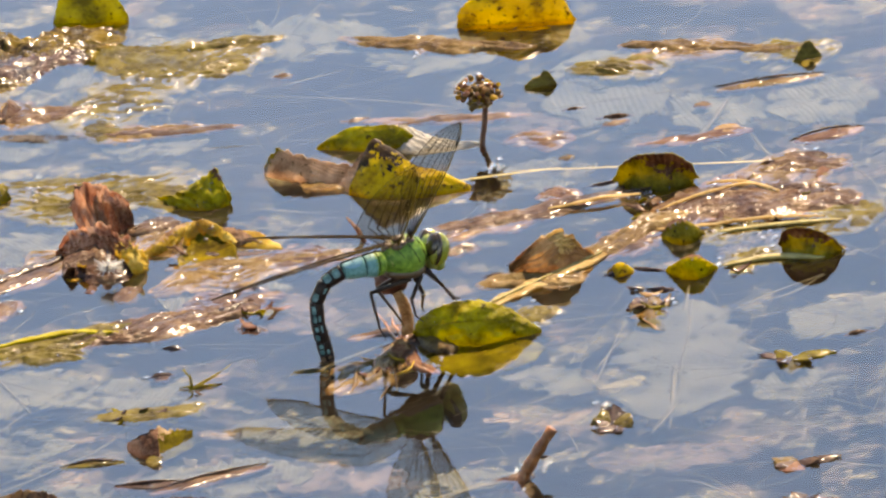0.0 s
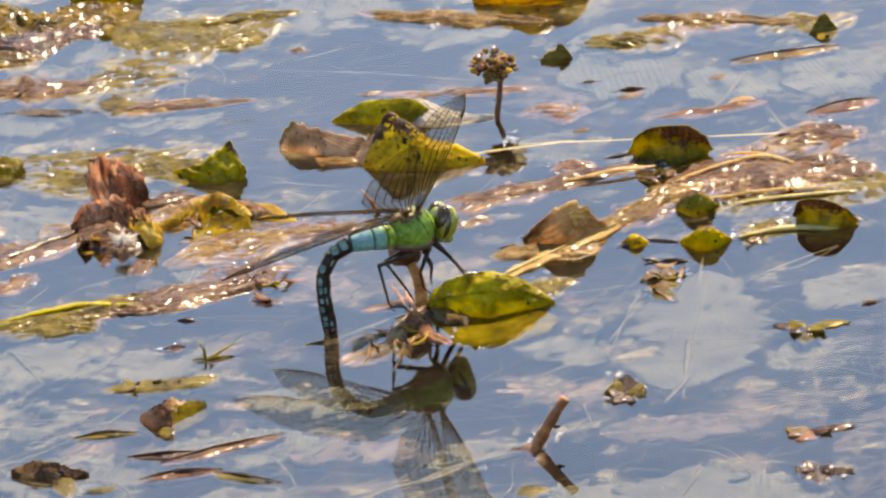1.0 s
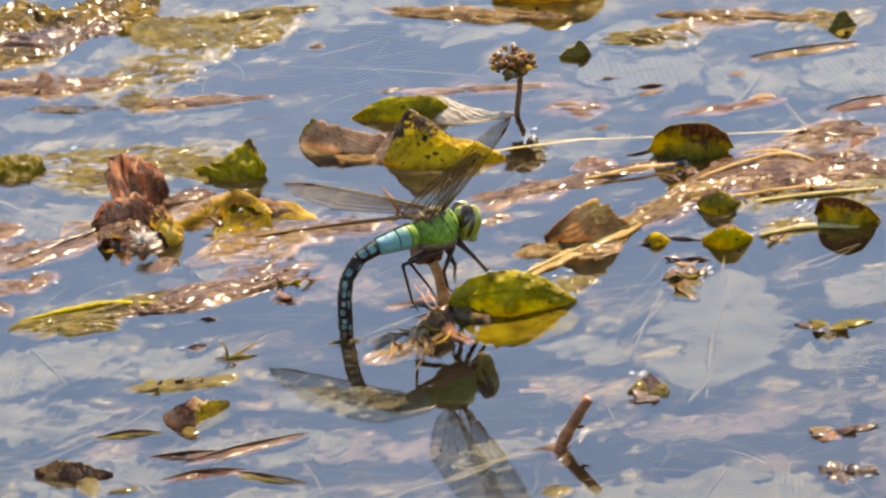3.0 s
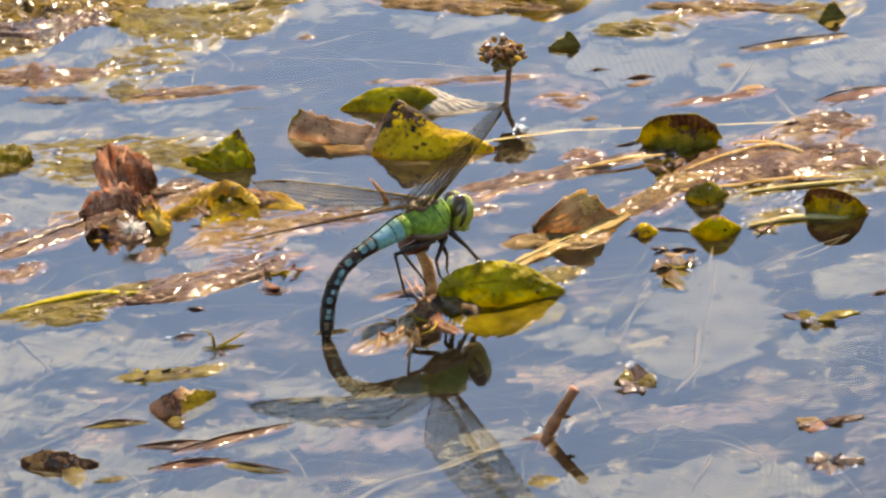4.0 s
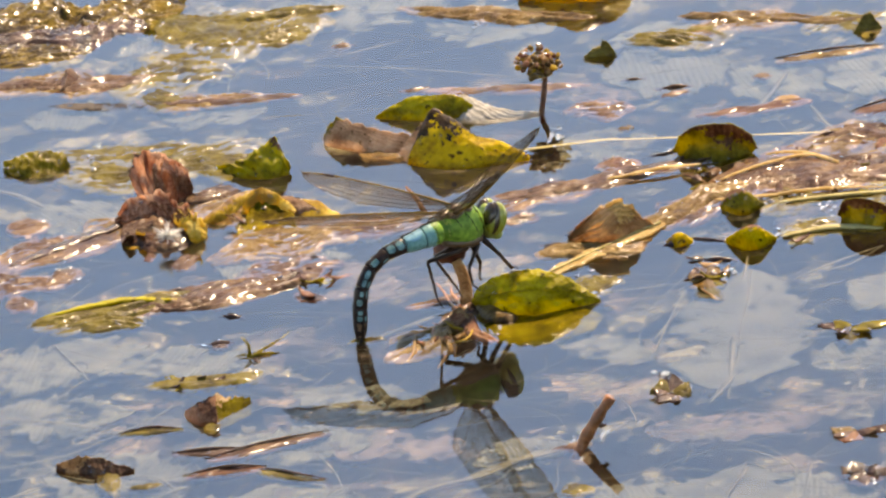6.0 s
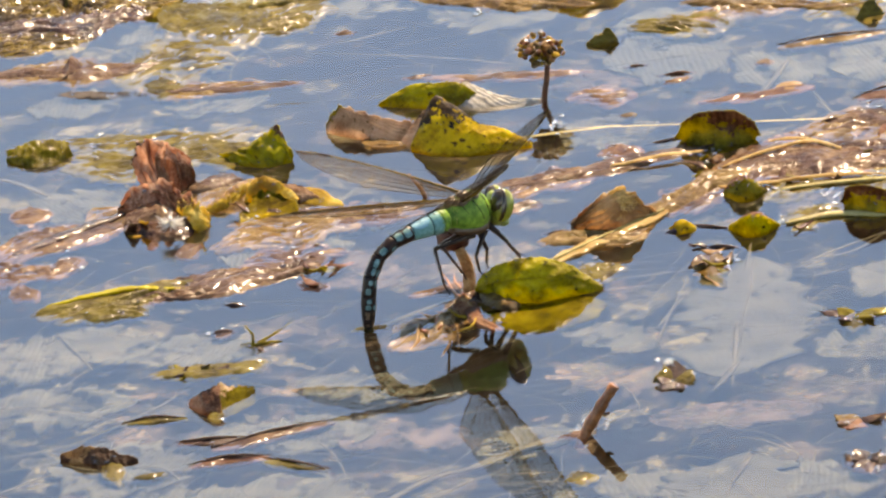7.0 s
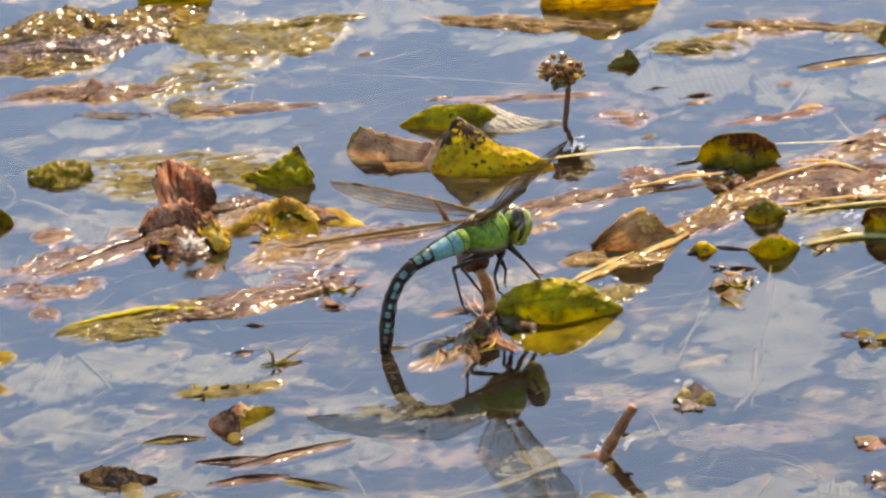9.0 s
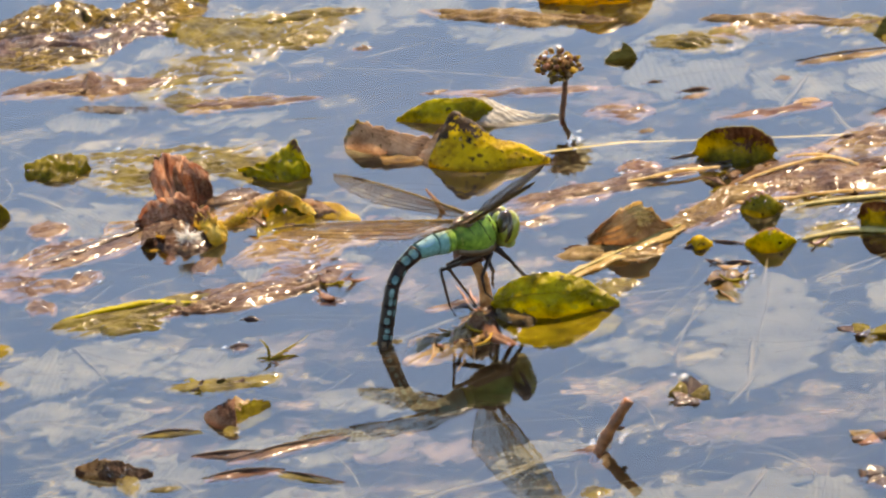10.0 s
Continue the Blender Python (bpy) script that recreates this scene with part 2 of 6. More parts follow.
def thing(name, label, category, at, group="", kind=""):
    ob = new(name)
    ob.empty_display_size = 0.005
    ob.matrix_basis = at
    return tagged(ob, label, category, group, kind)


def tube(bm, pts, radii, sides=8, flat=1.0, up=(0, 0, 1)):
    """A tapered tube along pts; flat squashes it across up."""
    pts = [Vector(p) for p in pts]
    rings = []
    for i, p in enumerate(pts):
        d = (pts[min(i + 1, len(pts) - 1)] - pts[max(i - 1, 0)]).normalized()
        side = d.cross(Vector(up))
        if side.length < 1e-4:
            side = d.cross(Vector((1, 0, 0)))
        side.normalize()
        top = side.cross(d)
        r = radii[i] if hasattr(radii, "__len__") else radii
        rings.append([bm.verts.new(p + side * (r * math.cos(a)) + top * (r * flat * math.sin(a))) for a in (2 * math.pi * k / sides for k in range(sides))])
    for a, b in zip(rings, rings[1:]):
        for k in range(sides):
            bm.faces.new((a[k], a[(k + 1) % sides], b[(k + 1) % sides], b[k]))
    bm.faces.new(rings[0][::-1])
    bm.faces.new(rings[-1])


def curve_points(ctrl, n):
    """A smooth line through the control points."""
    c = [Vector(p) for p in ctrl]
    c = [c[0] * 2 - c[1]] + c + [c[-1] * 2 - c[-2]]
    out = []
    for s in range(n):
        f = s / (n - 1) * (len(c) - 3)
        i = min(int(f), len(c) - 4)
        u = f - i
        a, b, d, e = c[i:i + 4]
        out.append(0.5 * ((2 * b) + (d - a) * u + (2 * a - 5 * b + 4 * d - e) * u * u + (3 * b - a - 3 * d + e) * u ** 3))
    return out


def skin(grid, thick):
    """A closed sheet of the given thickness over a grid of points."""
    nu, nv = len(grid) - 1, len(grid[0]) - 1
    bm = bmesh.new()
    top = [[bm.verts.new(p) for p in row] for row in grid]
    low = []
    for i in range(nu + 1):
        row = []
        for j in range(nv + 1):
            du = grid[min(i + 1, nu)][j] - grid[max(i - 1, 0)][j]
            dv = grid[i][min(j + 1, nv)] - grid[i][max(j - 1, 0)]
            nrm = du.cross(dv)
            nrm = nrm.normalized() if nrm.length > 1e-12 else Vector((0, 0, 1))
            row.append(bm.verts.new(grid[i][j] - nrm * thick))
        low.append(row)
    for i in range(nu):
        for j in range(nv):
            bm.faces.new((top[i][j], top[i + 1][j], top[i + 1][j + 1], top[i][j + 1]))
            bm.faces.new((low[i][j], low[i][j + 1], low[i + 1][j + 1], low[i + 1][j]))
    rim = [(i, 0) for i in range(nu)] + [(nu, j) for j in range(nv)] + [(nu - i, nv) for i in range(nu)] + [(0, nv - j) for j in range(nv)]
    for (a, b), (c, d) in zip(rim, rim[1:] + rim[:1]):
        bm.faces.new((top[c][d], top[a][b], low[a][b], low[c][d]))
    return bm


def blade_mesh(length, width, arc=0.0, bend=0.0, fold=0.0, crumple=0.0, freq=130.0, tip=1.6, blunt=0.75, thick=0.0004, seed=0, nu=30, nv=12, flare=0.0, peak=0.0, apex=0.0, sharp=1.2, drop=0.8, rag=0.0, belly=0.0, pleat=0.0, pleats=26.0):
    """A leaf blade along x: arc curls it across (convex up), bend along its length, fold makes a ridge of the midrib (degrees)."""
    rnd = Vector((seed * 3.7, seed * 1.3, seed * 5.1))
    cf, sf = math.cos(radians(fold)), math.sin(radians(fold))
    grid = []
    for i in range(nu + 1):
        u = i / nu * 2 - 1
        o = (u - belly) / (1 - belly) if u > belly else (u - belly) / (1 + belly)
        half = width / 2 * max(0.02, (1 - abs(o) ** tip) ** blunt) * (1 + flare * u)
        if bend:
            rb = length / bend
            base = Vector((rb * math.sin(bend * u / 2), 0, rb * (math.cos(bend * u / 2) - 1)))
            nb = Vector((math.sin(bend * u / 2), 0, math.cos(bend * u / 2)))
        else:
            base, nb = Vector((u * length / 2, 0, 0)), Vector((0, 0, 1))
        row = []
        rise = peak * max(0.0, 1 - (u - apex) / (1 - apex) if u > apex else 1 - (apex - u) / (1 + apex)) ** sharp
        for j in range(nv + 1):
            v = j / nv * 2 - 1
            s = v * half
            if rag:
                s *= 1 + rag * (noise.noise(Vector((u * 5, 3.0 if v > 0 else -3.0, 0)) + rnd) + 0.6 * noise.noise(Vector((u * 15, 3.0 if v > 0 else -3.0, 4)) + rnd))
            if arc:
                r = width / arc
                y, z = r * math.sin(s / r), r * (math.cos(s / r) - 1)
            else:
                y, z = s * cf, -abs(s) * sf
            p = base + Vector((0, y, 0)) + nb * (z + rise * (1 - drop * abs(v) ** 1.3))
            if pleat:
                p = p + nb * (pleat * (0.25 + 0.75 * abs(v)) * math.sin(u * pleats + 1.6 * noise.noise(Vector((u * 6, v * 1.5, seed)))))
            if crumple:
                q = p * freq + rnd
                edge = 0.35 + 0.65 * abs(v)
                p = p + Vector((noise.noise(q), noise.noise(q + Vector((9, 0, 0))), noise.noise(q + Vector((0, 9, 0))))) * crumple * edge
            row.append(p)
        grid.append(row)
    bm = skin(grid, thick)
    mid = [grid[i][nv // 2] for i in range(nu + 1)]
    return bm, mid


SEED = [0]


def droplet_mesh():
    bm = bmesh.new()
    bmesh.ops.create_icosphere(bm, subdivisions=2, radius=0.001, matrix=Matrix.Diagonal((1.15, 1.15, 0.3, 1)))
    me = bpy.data.meshes.new("droplet")
    bm.to_mesh(me)
    bm.free()
    me.shade_smooth()
    me.materials.append(DEW)
    return me


DROPLET = droplet_mesh()


def bedew(parent, bm, count, seed, big=1.0):
    """Water drops lying on the upward faces of a part; the mesh is read before it is linked."""
    bm.normal_update()
    rnd = random.Random(seed)
    tops = [f for f in bm.faces if f.normal.z > 0.45]
    spots = []
    for _ in range(count):
        if tops:
            f = rnd.choice(tops)
            spots.append((f.calc_center_median(), f.normal.copy(), rnd.uniform(0.35, 1.1) * big))
    return spots


def drops(parent, spots):
    for place, normal, size in spots:
        d = new("droplet", DROPLET)
        d.parent = parent
        d.matrix_basis = Matrix.Translation(place) @ normal.to_track_quat("Z", "Y").to_matrix().to_4x4() @ Matrix.Diagonal((size, size * 0.8, size, 1))


def leaf(name, label, material, at, width, z=-0.0008, roll=0.0, pitch=0.0, rib=None, group="", category="leaf", dew=0, mid_z=None, rib_width=0.009, **shape):
    """A leaf at (x, y, length, heading); z is the height of its lowest edge."""
    x, y, length, heading = at
    SEED[0] += 1
    bm, mid = blade_mesh(length, width, seed=SEED[0], **shape)
    ob = thing(name, label, category, Matrix.Identity(4), group)
    turn = Euler((radians(roll), radians(pitch), 0)).to_matrix()
    low = min((turn @ v.co).z for v in bm.verts)
    ob.matrix_basis = Matrix.Translation((x, y, z - low if mid_z is None else mid_z)) @ Matrix.Rotation(radians(heading), 4, "Z") @ turn.to_4x4()
    spots = bedew(ob, bm, dew, SEED[0])
    part("blade", bm, material, ob)
    drops(ob, spots)
    rm = bmesh.new()
    r = max(0.00005, width * rib_width)
    tube(rm, mid, [r * (1.25 - 0.9 * i / len(mid)) for i in range(len(mid))], 6)
    part("midrib", rm, rib or material, ob)
    return ob


def sheet(name, label, material, low, top, bulge=0.0, crumple=0.0008, freq=260.0, pleat=0.0, pleats=30.0, lean=0.0, rim=None, rag=0.05, sink=0.0022, curl=0.0, thick=0.0004, nu=72, nv=26, rib=None, dew=0, category="leaf"):
    """A leaf standing in the water between its foot and its free edge (both run from one end to the other); bulge bows it, pleat
    folds it like a fan, rim is (material, depth, centre, spread) of a withered edge."""
    SEED[0] += 1
    off = Vector((SEED[0] * 2.9, SEED[0] * 1.1, SEED[0] * 0.7))
    base = Vector((sum(p[0] for p in low) / len(low), sum(p[1] for p in low) / len(low), 0.0))
    a = [p - base for p in curve_points(low, nu + 1)]
    b = [p - base for p in curve_points(top, nu + 1)]
    grid = []
    for i in range(nu + 1):
        u = i / nu
        along = (a[min(i + 1, nu)] - a[max(i - 1, 0)]).normalized()
        out = along.cross(b[i] - a[i])
        out = out.normalized() if out.length > 1e-9 else Vector((0, -1, 0))
        reach = 1 + rag * (noise.noise(Vector((u * 9, 0, 0)) + off) + 0.7 * noise.noise(Vector((u * 31, 0, 5)) + off))
        row = []
        for j in range(nv + 1):
            v = j / nv
            p = a[i] + (b[i] - a[i]) * (v * reach) - Vector((0, 0, sink * (1 - v) ** 2))
            p += out * bulge * math.sin(math.pi * min(1.0, v * 0.9 + 0.05)) * math.sin(math.pi * (0.04 + 0.92 * u)) ** 0.6
            if curl:
                p += out * curl * max(0.0, v - 0.6) ** 2 * 6.0
            q = p * freq + off
            p += out * crumple * (noise.noise(q) + 0.5 * noise.noise(q * 2.3) + 0.25 * noise.noise(q * 5.1))
            if pleat:
                w = u + lean * v
                p += out * pleat * (0.3 + 0.7 * v) * (1 - 2 * abs(((w * pleats + 0.9 * noise.noise(Vector((u * 7, v * 2, 0)) + off)) % 1.0) - 0.5))
            row.append(p)
        grid.append(row)
    bm = skin(grid, thick)
    ob = thing(name, label, category, Matrix.Translation(base))
    if rim:
        ink, depth, centre, spread = rim
        faces = list(bm.faces)
        for k in range(nu * nv):
            i, j = divmod(k, nv)
            u, v = i / nu, j / nv
            q = grid[i][j] * 420.0 + off
            if 1 - v < depth * math.exp(-((u - centre) / spread) ** 2) * (1 + 0.8 * noise.noise(q) + 0.9 * noise.noise(q * 2.7)):
                faces[2 * k].material_index = faces[2 * k + 1].material_index = 1
    spots = bedew(ob, bm, dew, SEED[0], 0.75)
    blade = part("blade", bm, material, ob)
    if rim:
        blade.data.materials.append(rim[0])
    drops(ob, spots)
    if rib:
        rm = bmesh.new()
        tube(rm, [grid[i][int(nv * 0.55)] for i in range(nu + 1)], [0.00032 - 0.0002 * i / nu for i in range(nu + 1)], 6)
        part("midrib", rm, rib, ob)
    return ob


def awash(name, label, material, ctrl, width, height, sink=0.45, lumps=0.5, freq=190.0, skew=0.0, ends=4.0, group="", category="weed stem", dew=0, piece="ribbon"):
    """A sodden leaf or stem lying in the surface along its control points (metres): a lumpy ridge that the water drowns along its ragged edges."""
    base = Vector((ctrl[0][0], ctrl[0][1], 0.0))
    SEED[0] += 1
    off = Vector((SEED[0] * 2.3, SEED[0] * 1.7, SEED[0] * 0.9))
    line = [Vector(p) - base for p in ctrl]
    long_way = sum((b - a).length for a, b in zip(line, line[1:]))
    nu = max(16, min(130, int(long_way / 0.0007)))
    nv = max(10, min(26, int(width / 0.0007)))
    pts = curve_points(line, nu + 1)
    top, low = [], []
    bm = bmesh.new()
    for i, p in enumerate(pts):
        d = pts[min(i + 1, nu)] - pts[max(i - 1, 0)]
        d.z = 0
        d.normalize()
        side = Vector((-d.y, d.x, 0))
        u = i / nu
        run = u * long_way
        swell = max(0.0, 1 - abs(2 * u - 1) ** ends) ** 0.6
        half = width * 0.6 * (0.12 + 0.88 * swell) * (1 + 0.55 * noise.noise(Vector((run * freq * 0.4, 0, 0)) + off))
        sway = width * 0.35 * noise.noise(Vector((run * freq * 0.3, 7, 0)) + off)
        tops, lows = [], []
        for j in range(nv + 1):
            v = j / nv * 2 - 1
            q = Vector((run * freq * 0.4, v * half * freq * 1.7, 0)) + off
            rough = 1 - 2.2 * abs(noise.noise(q)) + 0.5 * noise.noise(q * 2.7)
            arch = max(0.0, 1 - abs(v - skew) ** 2.2 / (1 + abs(skew)) ** 2.2) ** 0.5
            z = height * (arch * (1 - lumps + lumps * rough) * (0.25 + 0.75 * swell) - sink) - 0.0035 * max(0.0, abs(v) - 0.62) * (1 + 1.5 * noise.noise(q * 0.7))
            c = p + side * (v * half + sway)
            tops.append(bm.verts.new((c.x, c.y, p.z + z)))
            lows.append(bm.verts.new((c.x, c.y, p.z + z - 0.0004 - 0.0006 * arch)))
        top.append(tops)
        low.append(lows)
    for i in range(nu):
        for j in range(nv):
            if max(q.co.z for q in (top[i][j], top[i + 1][j], top[i + 1][j + 1], top[i][j + 1])) > -0.0006 - 0.0012 * max(-0.4, noise.noise(top[i][j].co * 420.0 + off)):
                bm.faces.new((top[i][j], top[i + 1][j], top[i + 1][j + 1], top[i][j + 1]))
                bm.faces.new((low[i][j], low[i][j + 1], low[i + 1][j + 1], low[i + 1][j]))
    for q in [q for q in bm.verts if not q.link_faces]:
        bm.verts.remove(q)
    ob = thing(name, label, category, Matrix.Translation(base), group)
    bm.normal_update()
    rnd = random.Random(SEED[0])
    wet = [f for f in bm.faces if f.normal.z > 0.4 and f.calc_center_median().z > -0.0002 and noise.noise(f.calc_center_median() * 210.0 + off) > 0.08]
    spots = []
    for _ in range(int(dew * 0.85 + 0.5) if wet else 0):
        f = rnd.choice(wet)
        spots.append((f.calc_center_median(), f.normal.copy(), 0.22 + 0.85 * rnd.random() ** 3))
    part(piece, bm, material, ob)
    drops(ob, spots)
    return ob


def flat_leaf(name, label, material, at, width, height=0.0022, group="", dew=0, skew=0.5, edge=None, freq=190.0, **shape):
    """A leaf lying in the surface at (x, y, length, heading)."""
    x, y, length, heading = at
    height = min(height, max(0.0008, length * (0.11 if length < 0.02 else 0.28)))
    c, q = math.cos(radians(heading)) * length / 2, math.sin(radians(heading)) * length / 2
    sag = Vector((-q, c, 0)) * random.uniform(-0.12, 0.12)
    ob = awash(name, label, material, ((x - c, y - q, 0), (x + sag.x, y + sag.y, 0), (x + c, y + q, 0)), width, height, ends=1.8, category="leaf", group=group, dew=dew, piece="blade", skew=skew, freq=max(freq, 5.0 / length), **shape)
    if edge:
        rm = bmesh.new()
        side = Vector((-q, c, 0)).normalized() * width * 0.22
        tube(rm, [p + side for p in curve_points([(0, 0, 0.0001), (c + sag.x, q + sag.y, height * 0.75), (2 * c, 2 * q, 0.0001)], 20)], [0.0001 + 0.00035 * math.sin(math.pi * k / 19) for k in range(20)], 6)
        part("edge", rm, edge, ob, "dark thin raised edge")
    return ob


def strap(name, label, material, ctrl, width, height, lumps=0.3, freq=160.0, n=60, group="", category="weed stem", sides=10, taper=0.3, ridge=None, dew=0):
    """A floating stem or ribbon along its control points (metres), squashed to width and height, with lumps."""
    base = Vector(ctrl[0])
    pts = [p - base for p in curve_points(ctrl, n)]
    SEED[0] += 1
    off = Vector((SEED[0] * 2.3, SEED[0] * 1.7, 0))
    ob = thing(name, label, category, Matrix.Translation(base), group)
    bm = bmesh.new()
    radii = []
    for i in range(n):
        u = i / (n - 1)
        end = min(1.0, min(u, 1 - u) / max(taper, 1e-3))
        radii.append(width / 2 * (0.25 + 0.75 * math.sqrt(end)))
    tube(bm, pts, radii, sides, height * 0.75 / width)
    for v in bm.verts:
        q = v.co * freq + off
        v.co += Vector((noise.noise(q), noise.noise(q + Vector((7, 0, 0))), 0.6 * noise.noise(q + Vector((0, 7, 0))))) * lumps * height
        q = v.co * freq * 3 + off
        v.co.z += noise.noise(q) * lumps * height * 0.4
    spots = bedew(ob, bm, dew, SEED[0])
    part("ribbon", bm, material, ob)
    drops(ob, spots)
    if ridge:
        rm = bmesh.new()
        tube(rm, [p + Vector((0, 0, height * 0.45)) for p in pts[2:-2]], max(0.0003, min(0.0007, width * 0.05)), 6)
        part("midrib", rm, ridge, ob)
    return ob


# ---- pond ----
def spread(bm, z):
    """One level sheet that reaches the horizon, finer towards the weed bed."""
    marks = [-150.0, -30.0, -6.0, -1.5] + [-0.8 + 0.1 * k for k in range(17)] + [1.5, 6.0, 30.0, 150.0]
    grid = [[bm.verts.new((x, y, z)) for y in marks] for x in marks]
    for a, b in zip(grid, grid[1:]):
        for j in range(len(marks) - 1):
            bm.faces.new((a[j], b[j], b[j + 1], a[j + 1]))


def pond():
    bm = bmesh.new()
    spread(bm, 0.0)
    ob = part("water", bm, WATER, None, smooth=False)
    tagged(ob, "calm pond water mirroring the blue sky", "water", kind="structure")
    ob.visible_shadow = False
    bm = bmesh.new()
    spread(bm, -0.3)
    tagged(part("ground", bm, MUD, None, smooth=False), "dark muddy bed of the pond", "ground", kind="structure")


pond()


# ---- dragonfly ----
def shell_material(name, base, second, rough=0.35, grain=900.0, gloss=0.5):
    m, t, n, links, bsdf, out = nodes_of(name)
    tc = n.new("ShaderNodeTexCoord")
    a = noise_of(n, links, tc.outputs["Object"], grain, 3.0)
    b = noise_of(n, links, tc.outputs["Object"], grain * 0.2, 2.0)
    add = n.new("ShaderNodeMath")
    add.operation = "MULTIPLY"
    links.new(a.outputs[0], add.inputs[0])
    links.new(b.outputs[0], add.inputs[1])
    r = ramp_of(n, [(0.12, base), (0.42, second)])
    links.new(add.outputs[0], r.inputs[0])
    links.new(r.outputs[0], bsdf.inputs["Base Color"])
    bsdf.inputs["Roughness"].default_value, bsdf.inputs["Specular IOR Level"].default_value = rough, gloss
    bp = n.new("ShaderNodeBump")
    bp.inputs["Strength"].default_value, bp.inputs["Distance"].default_value = 0.25, 0.00015
    links.new(a.outputs[0], bp.inputs["Height"])
    links.new(bp.outputs[0], bsdf.inputs["Normal"])
    return m


def membrane_material():
    m, t, n, links, bsdf, out = nodes_of("wing_membrane")
    bsdf.inputs["Base Color"].default_value = (0.11, 0.065, 0.018, 1)
    bsdf.inputs["Roughness"].default_value = 0.25
    bsdf.inputs["Specular IOR Level"].default_value = 0.02
    clear = n.new("ShaderNodeBsdfTransparent")
    clear.inputs["Color"].default_value = (0.93, 0.90, 0.82, 1)
    tc = n.new("ShaderNodeTexCoord")
    cells = n.new("ShaderNodeTexVoronoi")
    cells.feature = "DISTANCE_TO_EDGE"
    cells.inputs["Scale"].default_value = 750.0
    links.new(tc.outputs["Object"], cells.inputs["Vector"])
    edge = ramp_of(n, [(0.0, (0.5, 0.5, 0.5)), (0.09, (0.12, 0.12, 0.12))])
    links.new(cells.outputs["Distance"], edge.inputs[0])
    ms = n.new("ShaderNodeMixShader")
    links.new(edge.outputs[0], ms.inputs[0])
    links.new(clear.outputs[0], ms.inputs[1])
    links.new(bsdf.outputs[0], ms.inputs[2])
    links.new(ms.outputs[0], out.inputs["Surface"])
    return m


THORAX_GREEN = shell_material("thorax_green", (0.045, 0.105, 0.010), (0.21, 0.36, 0.045), rough=0.5, grain=700.0, gloss=0.25)
BELLY_BROWN = shell_material("belly_brown", (0.05, 0.03, 0.015), (0.14, 0.08, 0.04))
TURQUOISE = shell_material("abdomen_turquoise", (0.06, 0.18, 0.16), (0.15, 0.33, 0.32), rough=0.5, gloss=0.25)
TEAL = shell_material("abdomen_teal_marks", (0.03, 0.09, 0.09), (0.14, 0.27, 0.27), gloss=0.3)
SKY_BLUE = shell_material("abdomen_blue", (0.08, 0.21, 0.26), (0.19, 0.38, 0.44), rough=0.5, gloss=0.25)
BLACK = shell_material("black_cuticle", (0.008, 0.005, 0.004), (0.032, 0.018, 0.013), 0.35, gloss=0.14)
EYE_OLIVE = shell_material("eye_olive", (0.12, 0.13, 0.012), (0.30, 0.32, 0.04), 0.12, 2500.0)
EYE_BROWN = shell_material("eye_brown", (0.022, 0.014, 0.006), (0.06, 0.04, 0.015), 0.12, 2500.0)
FACE_GREEN = shell_material("face_yellow_green", (0.12, 0.16, 0.02), (0.27, 0.32, 0.05))
VEIN = shell_material("wing_vein", (0.012, 0.008, 0.005), (0.05, 0.03, 0.012), 0.6, gloss=0.08)
COSTA = shell_material("wing_costa_amber", (0.09, 0.055, 0.01), (0.32, 0.20, 0.03), 0.55, gloss=0.1)
MEMBRANE = membrane_material()

MM = 0.001
SEGMENTS = (2.4, 3.8, 6.5, 6.4, 6.4, 6.4, 6.0, 4.2, 2.8, 2.4)
GIRTHS = (3.4, 3.75, 3.3, 2.5, 2.15, 2.1, 2.15, 2.25, 2.2, 1.95, 1.4)


def loft(bm, rings, sides=20):
    """Rings of (x, z, half width, half height) joined along x."""
    made = []
    for x, z, w, h in rings:
        made.append([bm.verts.new((x * MM, w * MM * math.cos(a), (z + h * math.sin(a)) * MM)) for a in (2 * math.pi * k / sides for k in range(sides))])
    for a, b in zip(made, made[1:]):
        for k in range(sides):
            bm.faces.new((a[k], a[(k + 1) % sides], b[(k + 1) % sides], b[k]))
    bm.faces.new(made[0][::-1])
    bm.faces.new(made[-1])
    bmesh.ops.recalc_face_normals(bm, faces=bm.faces)


def ball(bm, centre, radii, turn=0.0):
    m = Matrix.Translation(Vector(centre) * MM) @ Matrix.Rotation(radians(turn), 4, "Y") @ Matrix.Diagonal((*[r * MM for r in radii], 1))
    bmesh.ops.create_uvsphere(bm, u_segments=24, v_segments=16, radius=1.0, matrix=m)


def line(bm, pts, r, sides=6):
    tube(bm, [Vector(p) * MM for p in pts], [x * MM for x in r] if hasattr(r, "__len__") else r * MM, sides)


def skin_arc(x, z, w, h, a0, a1, lean=0.0, n=10, out=1.02):
    """Points on the side of a ring, from angle a0 to a1, leaning along x."""
    pts = []
    for k in range(n):
        a = radians(a0 + (a1 - a0) * k / (n - 1))
        pts.append((x + lean * (k / (n - 1) - 0.5), w * out * math.cos(a), z + h * out * math.sin(a)))
    return pts


